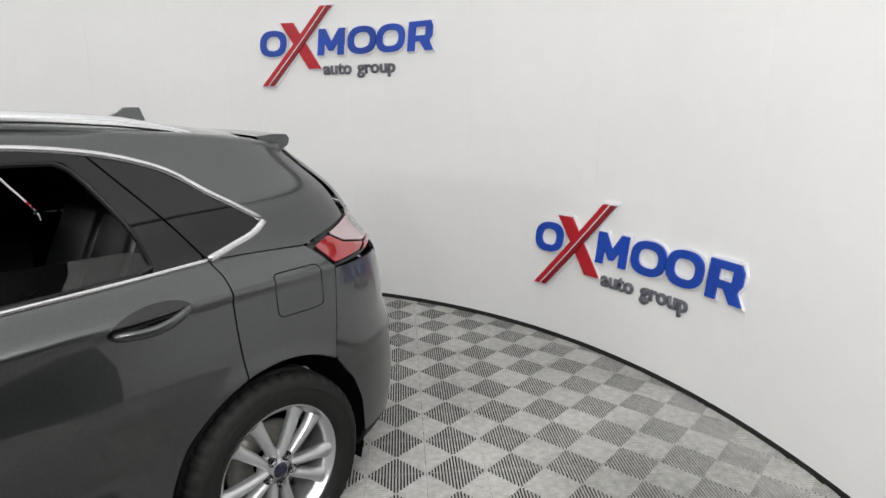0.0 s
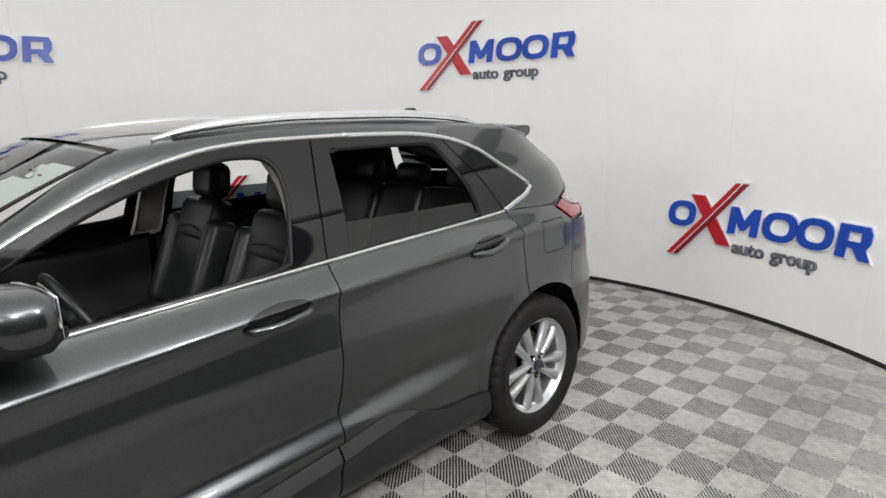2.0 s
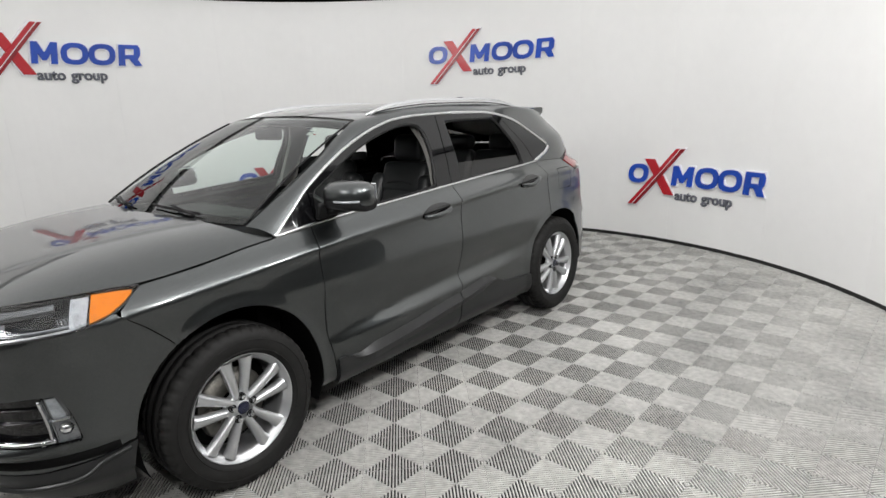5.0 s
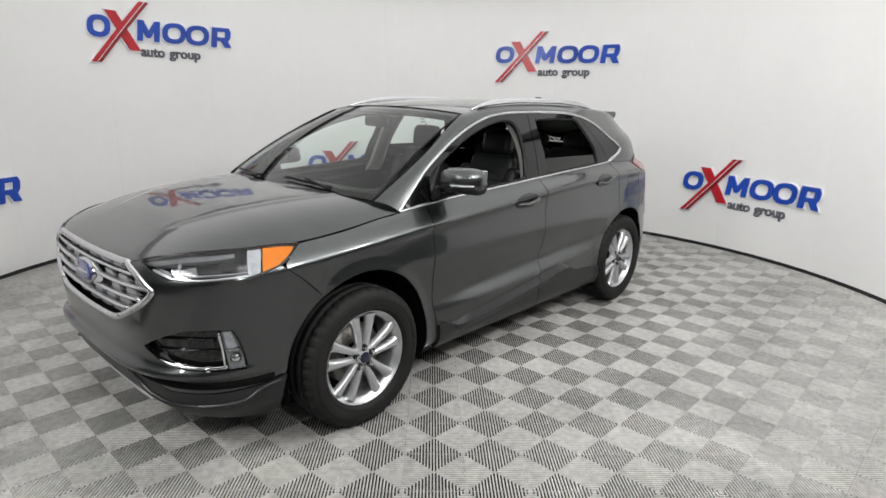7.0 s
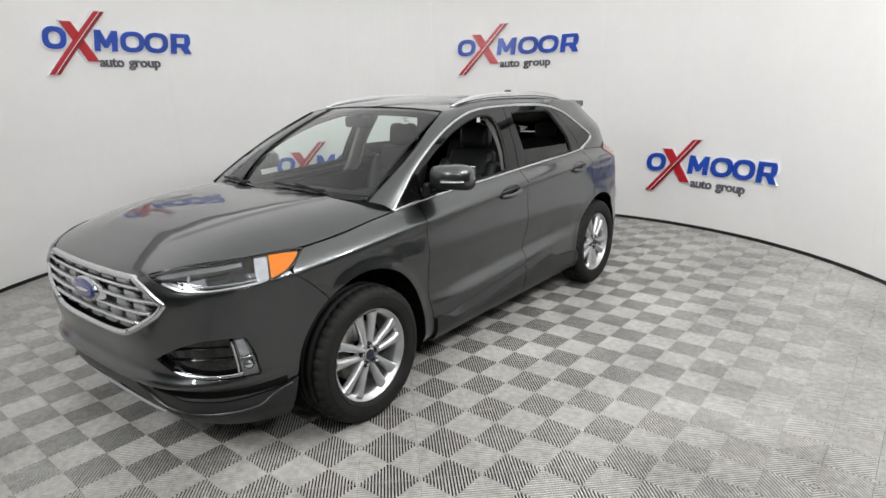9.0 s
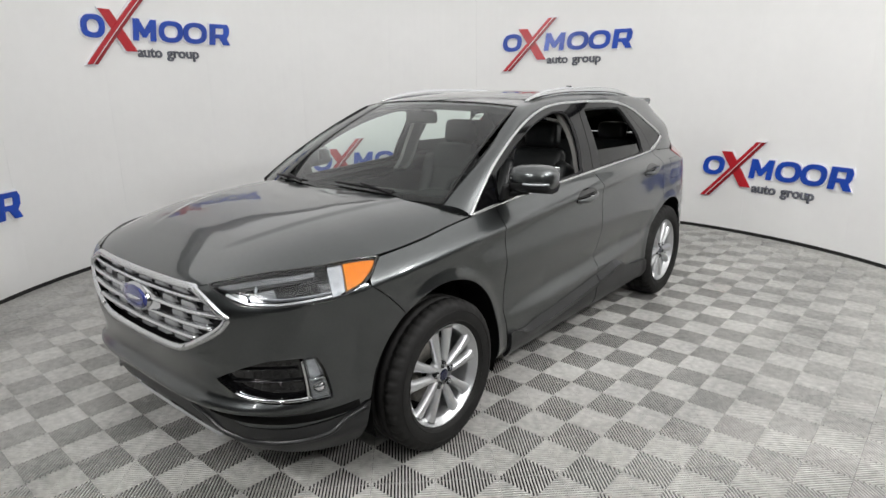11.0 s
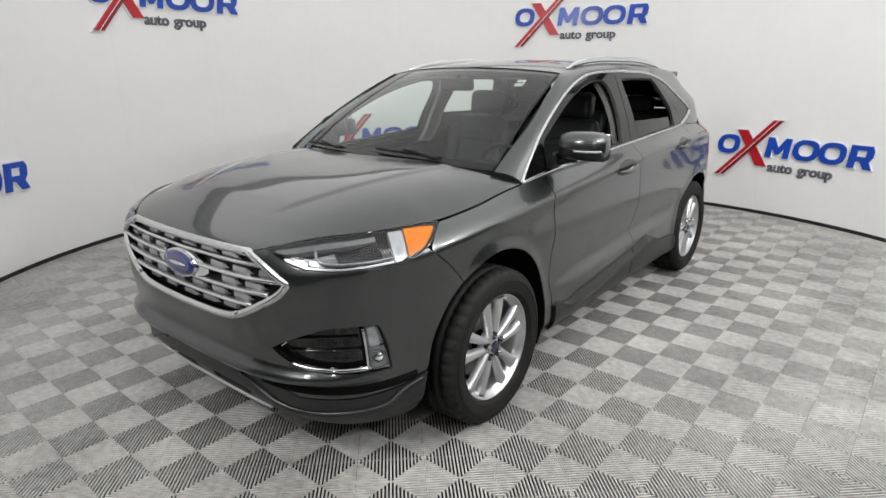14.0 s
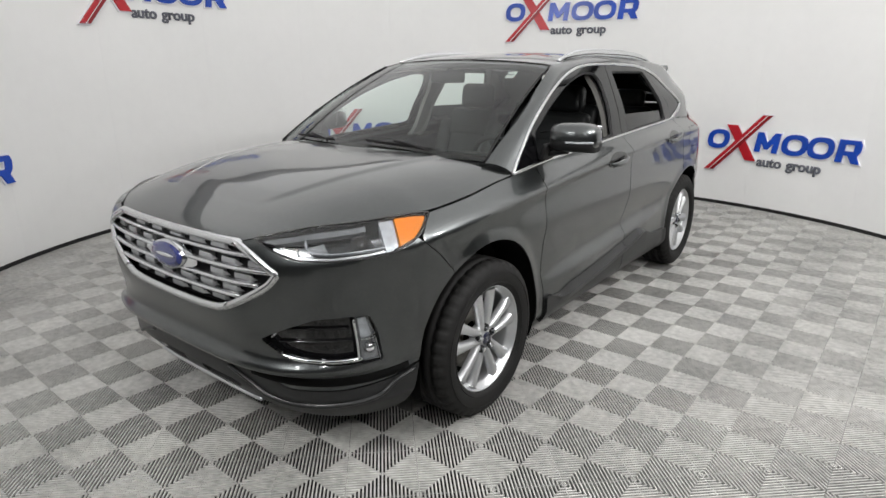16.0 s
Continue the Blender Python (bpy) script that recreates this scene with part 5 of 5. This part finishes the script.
# ---------- wheels ----------
def build_wheel():
    w = thing("wheel", "", "")
    tyre = bmesh.new()
    prof = [(.249, .085), (.257, .108), (.280, .120), (.315, .1245), (.345, .118), (.360, .108), (.3690, .098), (.3730, .080), (.3750, .060), (.3670, .058), (.3670, .048), (.3755, .046), (.3765, .010), (.3685, .008), (.3685, -.008), (.3765, -.010), (.3755, -.046), (.3670, -.048), (.3670, -.058), (.3750, -.060), (.3730, -.080), (.360, -.108), (.315, -.1245), (.28, -.12), (.249, -.085)]
    rings = lathe(tyre, prof, 210)
    for ri, (r, a) in enumerate(prof):
        if abs(a) > .055 and r > .35:
            for k, v in enumerate(rings[ri]):
                if k % 5 < 1:
                    s = (r - .009) / r
                    v.co = Vector((v.co.x, v.co.y * s, v.co.z * s))
    part("tyre", tyre, RUBBER, w, "black road tyre with shoulder blocks")
    bm = bmesh.new()
    for rr, hh in ((.274, .1190), (.322, .1250)):
        lathe(bm, [(rr - .002, hh - .001), (rr - .001, hh + .0015), (rr + .001, hh + .0015), (rr + .002, hh - .001)], 96)
    part("sidewall_ring", bm, RUBBER, w)
    rim = bmesh.new()
    lathe(rim, [(.218, -.08), (.224, .02), (.221, .06), (.228, .078), (.242, .086), (.2485, .100), (.2525, .104), (.2545, .098), (.254, .085), (.238, -.09)], 96, closed=False)
    part("rim", rim, ALLOY, w, "silver alloy rim")
    for p in range(5):
        base = radians(90 + 72 * p)
        for s in (-1, 1):
            bm = bmesh.new()
            rows = []
            for i in range(13):
                t = i / 12
                r = .045 + (.229 - .045) * t
                off = s * (.0185 + .036 * t ** 1.1)
                hw = .0160 + .0110 * t + .009 * max(0, t - .82) * 5.5
                front = .083 + .018 * t - .014 * t * t if t < .9 else .0868
                cx = front
                sec = [(off - hw, cx - .030), (off - hw * .92, cx - .006), (off - hw * .35 * 1, cx + .004), (off + hw * .35, cx + .004), (off + hw * .92, cx - .006), (off + hw, cx - .030)]
                rows.append([bm.verts.new((xx, r * math.cos(base) - o * math.sin(base), r * math.sin(base) + o * math.cos(base))) for o, xx in sec])
            for a, b in zip(rows, rows[1:]):
                for k in range(5):
                    bm.faces.new((a[k], b[k], b[k + 1], a[k + 1]))
            bmesh.ops.recalc_face_normals(bm, faces=bm.faces)
            part("spoke", bm, ALLOY, w)
        bm = bmesh.new()
        bmesh.ops.create_cone(bm, cap_ends=True, segments=6, radius1=.0115, radius2=.010, depth=.022)
        c = Vector((.093, .054 * math.cos(base), .054 * math.sin(base)))
        for v in bm.verts:
            v.co = c + Vector((v.co.z, v.co.x, v.co.y))
        part("lug_nut", bm, CHROME, w, smooth=False)
        bm = bmesh.new()
        lathe(bm, [(.012, .084), (.0165, .0905), (.018, .088), (.018, .07)], 20)
        for v in bm.verts:
            v.co += Vector((0, .054 * math.cos(base), .054 * math.sin(base)))
        part("lug_seat", bm, BLACK, w)
    hub = bmesh.new()
    lathe(hub, [(.0, .088), (.034, .088), (.038, .082), (.066, .079), (.074, .072), (.078, .045)], 48)
    part("hub", hub, ALLOY, w)
    cap = bmesh.new()
    lathe(cap, [(.0005, .0935), (.020, .093), (.028, .091), (.031, .087)], 40)
    part("centre_cap", cap, CAP, w, "dark blue centre cap")
    disc = bmesh.new()
    lathe(disc, [(.06, .0), (.165, .0), (.165, -.022), (.06, -.022)], 64)
    part("brake_disc", disc, CALIPER, w, "bare metal brake disc")
    cal = bmesh.new()
    for i in range(1):
        round_box(cal, (-.005, .13 * math.cos(radians(200)), .13 * math.sin(radians(200))), (.07, .07, .12), .015, Matrix.Rotation(radians(20), 4, "X"))
    part("brake_caliper", cal, CALIPER, w)
    inner = bmesh.new()
    lathe(inner, [(.0005, -.06), (.222, -.06), (.238, -.095)], 48)
    part("wheel_back", inner, DEEP, w)
    return w


wheel = build_wheel()
proto = list(wheel.children)
for sg in (1, -1):
    for k, y in enumerate((-1.4245, 1.4245)):
        hub_x = sg * (.824 if k else .850)
        m = pose(hub_x, y, .375, (0, 34, 29, 50)[k + (2 if sg < 0 else 0)] * (1 if k else 0), 0, 0 if sg > 0 else 180)
        t = new("wheel", bpy.data.meshes.new("axle_cover"))
        bm = bmesh.new()
        lathe(bm, [(.0005, -.07), (.05, -.07), (.05, -.2), (.0005, -.2)], 20)
        bm.to_mesh(t.data)
        bm.free()
        t.data.materials.append(DEEP)
        t.parent = car
        t.matrix_basis = m
        t["label"] = "silver ten-spoke alloy wheel with black tyre"
        for o in proto:
            c = new(o.name.split(".")[0], o.data)
            c.parent = t
            if "label" in o:
                c["label"] = o["label"]
for o in proto:
    bpy.data.objects.remove(o)
bpy.data.objects.remove(wheel)


# ---------- mirrors ----------
def build_mirror(sg):
    bm = bmesh.new()
    rows = []
    secs = ((.893, .050, .044), (.908, .084, .060), (.95, .104, .070), (1.03, .104, .072), (1.085, .092, .066), (1.112, .066, .050), (1.124, .034, .028))
    n = 28
    for x, ry_, rz in secs:
        r = []
        for i in range(n):
            a = 2 * math.pi * i / n
            c, s = math.cos(a), math.sin(a)
            c, s = math.copysign(abs(c) ** .72, c), math.copysign(abs(s) ** .72, s)
            y = -.755 + ry_ * c * (1.0 if c < 0 else .8) + (x - .925) * .12
            z = 1.250 + rz * s - (x - .925) * .02
            r.append(bm.verts.new((sg * x, y, z)))
        rows.append(r)
    for a, b in zip(rows, rows[1:]):
        for i in range(n):
            bm.faces.new((a[i], a[(i + 1) % n], b[(i + 1) % n], b[i]))
    bm.faces.new(rows[0])
    bm.faces.new(rows[-1])
    bmesh.ops.recalc_face_normals(bm, faces=bm.faces)
    mir = part("door_mirror", bm, PAINT, car, "grey painted door mirror on a black foot")
    bm = bmesh.new()
    rows = []
    for x, ry_, rz in secs[1:-1]:
        rows.append([bm.verts.new((sg * (x + .002), -.755 + ry_ * 1.04 * c * (1.0 if c < 0 else .84) + (x - .925) * .12, z)) for c, z in ((-.97, 1.232), (-1.0, 1.212), (-.9, 1.190), (-.3, 1.174), (.6, 1.178), (1.0, 1.200), (1.0, 1.225))])
    for a, b in zip(rows, rows[1:]):
        for k in range(6):
            bm.faces.new((a[k], a[k + 1], b[k + 1], b[k]))
    bm.faces.new(rows[-1])
    bm.faces.new(rows[0][::-1])
    bmesh.ops.recalc_face_normals(bm, faces=bm.faces)
    part("mirror_base", bm, BLACK, mir, "black lower mirror shell")
    bm = bmesh.new()
    tube(bm, [(sg * (.86 + .11 * i / 8), -.79 + .035 * i / 8, 1.160 + .022 * i / 8) for i in range(9)], .036, 10, .62)
    add_box(bm, (sg * .880, -.80, 1.172), (.03, .13, .085), Matrix.Rotation(radians(sg * 20), 4, "Y"), bevel=.012)
    part("mirror_foot", bm, BLACK, mir, "black mirror foot")
    bm = bmesh.new()
    pts = [(sg * (1.0 + .118 * i / 12), -.755 - (.108 - .046 * (i / 12) ** 3) + (1.0 + .112 * i / 12 - .925) * .12, 1.228) for i in range(13)]
    tube(bm, pts, .0075, 8, .8, Vector((0, 0, 1)))
    part("signal_strip", bm, LAMP_WHITE, mir, "clear turn signal strip")
    bm = bmesh.new()
    round_box(bm, (sg * 1.02, -.672, 1.25), (.175, .010, .105), .004, None, 2)
    part("mirror_glass", bm, MIRROR, mir, "silvered mirror glass")


for sg in (1, -1):
    build_mirror(sg)
# the far mirror is turned back so that the pillar hides it from the camera
fold = Matrix.Translation((-.90, -.76, 0)) @ Matrix.Rotation(radians(-68), 4, "Z") @ Matrix.Translation((.90, .76, 0))
for ob in [o for o in car.children if o.name.startswith("door_mirror") and o.data.vertices[0].co.x < 0]:
    for o in [ob, *ob.children]:
        if not o.name.startswith("mirror_foot"):
            o.data.transform(fold)


# ---------- cabin ----------
def cushion(bm, c, s, rad, m=None, seg=4):
    return round_box(bm, c, s, rad, m, seg)


def build_seat(x, y, name="front_seat", wide_=.52):
    lean = Matrix.Rotation(radians(-22), 4, "X")
    bm = bmesh.new()
    cushion(bm, (x, y - .22, .66), (wide_, .52, .16), .06, Matrix.Rotation(radians(8), 4, "X"))
    seat = part(name, bm, LEATHER, car, "black leather front seat")
    bm = bmesh.new()
    cushion(bm, (x, y + .17, 1.0), (wide_ * .68, .13, .60), .05, lean)
    part("backrest", bm, LEATHER, seat)
    for s in (-1, 1):
        bm = bmesh.new()
        cushion(bm, (x + s * wide_ * .42, y + .135, .96), (.11, .17, .50), .05, lean)
        part("bolster", bm, LEATHER, seat)
    bm = bmesh.new()
    cushion(bm, (x, y + .215, 1.17), (wide_ * .80, .10, .24), .05, lean)
    part("shoulder_pad", bm, LEATHER, seat)
    bm = bmesh.new()
    cushion(bm, (x, y + .285, 1.375), (.27, .115, .185), .052, Matrix.Rotation(radians(-8), 4, "X"), 5)
    part("headrest", bm, LEATHER, seat)
    bm = bmesh.new()
    for s in (-1, 1):
        tube(bm, [(x + s * .06, y + .262, 1.24), (x + s * .06, y + .285, 1.36)], .007, 8)
    part("headrest_post", bm, CHROME, seat, "bright headrest posts")
    bm = bmesh.new()
    for s in (-1, 1):
        tube(bm, [(x + s * .155, y + .115 + .20 * t / 8 - .012, .78 + .42 * t / 8) for t in range(9)], .0035, 5)
    tube(bm, [(x - .12 + .24 * t / 8, y + .14, 1.145 + .02 * math.sin(math.pi * t / 8)) for t in range(9)], .0035, 5)
    part("seat_stitching", bm, TRIM_IN, seat)


def build_cabin():
    for x in (.38, -.38):
        build_seat(x, .09)
    bm = bmesh.new()
    cushion(bm, (0, .98, .66), (1.30, .50, .17), .06)
    bench = part("rear_bench", bm, LEATHER, car, "black leather rear bench seat")
    lean = Matrix.Rotation(radians(-24), 4, "X")
    for x, w in ((.42, .44), (0, .36), (-.42, .44)):
        bm = bmesh.new()
        cushion(bm, (x, 1.29, 1.0), (w, .15, .58), .05, lean)
        part("backrest", bm, LEATHER, bench)
        bm = bmesh.new()
        cushion(bm, (x, 1.44, 1.335), (.25, .10, .15 if x else .12), .045, Matrix.Rotation(radians(-8), 4, "X"))
        part("headrest", bm, LEATHER, bench)
    bm = bmesh.new()
    cushion(bm, (0, -.86, .98), (1.52, .56, .19), .07)
    cushion(bm, (.38, -.80, 1.075), (.36, .30, .08), .035)
    cushion(bm, (0, -.72, .86), (1.48, .22, .26), .05)
    dash = part("dashboard", bm, TRIM_IN, car, "dark moulded dashboard")
    bm = bmesh.new()
    cushion(bm, (0, -.625, .99), (.24, .03, .15), .01)
    part("centre_screen", bm, GLOSS, dash, "dark centre screen")
    bm = bmesh.new()
    cushion(bm, (0, -.1, .66), (.25, .95, .26), .04)
    part("centre_console", bm, TRIM_IN, car)
    # steering wheel
    bm = bmesh.new()
    tilt = Matrix.Translation((.38, -.47, 1.02)) @ Matrix.Rotation(radians(-64), 4, "X")
    seg, ringn = 40, 10
    rings = [[bm.verts.new(tilt @ Vector(((.185 + .016 * math.cos(2 * math.pi * k / ringn)) * math.cos(2 * math.pi * i / seg), (.185 + .016 * math.cos(2 * math.pi * k / ringn)) * math.sin(2 * math.pi * i / seg), .016 * math.sin(2 * math.pi * k / ringn)))) for k in range(ringn)] for i in range(seg)]
    for i in range(seg):
        a, b = rings[i], rings[(i + 1) % seg]
        for k in range(ringn):
            bm.faces.new((a[k], b[k], b[(k + 1) % ringn], a[(k + 1) % ringn]))
    sw = part("steering_wheel", bm, LEATHER, car, "black leather steering wheel")
    bm = bmesh.new()
    for v in round_box(bm, (0, 0, -.01), (.17, .13, .06), .025):
        v.co = tilt @ v.co
    for s in (-1, 1):
        for v in round_box(bm, (s * .125, .0, -.008), (.12, .04, .02), .008, None, 2):
            v.co = tilt @ v.co
    for v in round_box(bm, (0, -.11, -.008), (.05, .13, .02), .008, None, 2):
        v.co = tilt @ v.co
    part("wheel_hub", bm, TRIM_IN, sw)
    bm = bmesh.new()
    round_box(bm, (0, -.50, 1.53), (.25, .045, .075), .02)
    tube(bm, [(0, -.47, 1.60), (0, -.49, 1.55)], .015, 8)
    part("inside_mirror", bm, BLACK, car, "black inside rear-view mirror")
    for x in (.36, -.36):
        bm = bmesh.new()
        round_box(bm, (x, -.27, 1.585), (.42, .16, .02), .008, Matrix.Rotation(radians(-12), 4, "X"), 2)
        part("sun_visor", bm, LINER, car, "pale sun visor")
    # closing surfaces low in the car
    bm = bmesh.new()
    add_box(bm, (0, .1, .36), (1.50, 2.3, .06), bevel=.01)
    add_box(bm, (0, 1.75, .60), (1.1, .8, .10), bevel=.01)
    add_box(bm, (0, -1.62, .60), (1.08, .95, .52), bevel=.02)
    add_box(bm, (0, -1.12, .72), (1.50, .12, .62), bevel=.01)
    add_box(bm, (0, 0, .245), (1.30, 3.4, .06), bevel=.01)
    part("floor_pan", bm, DEEP, car, "black underbody")
    bm = bmesh.new()
    add_box(bm, (0, 1.62, .85), (1.45, .5, .05), bevel=.01)
    part("load_cover", bm, TRIM_IN, car)


build_cabin()
for ob in car.children:
    if ob.name.startswith("window_pane"):
        ob.visible_shadow = False

build_floor()
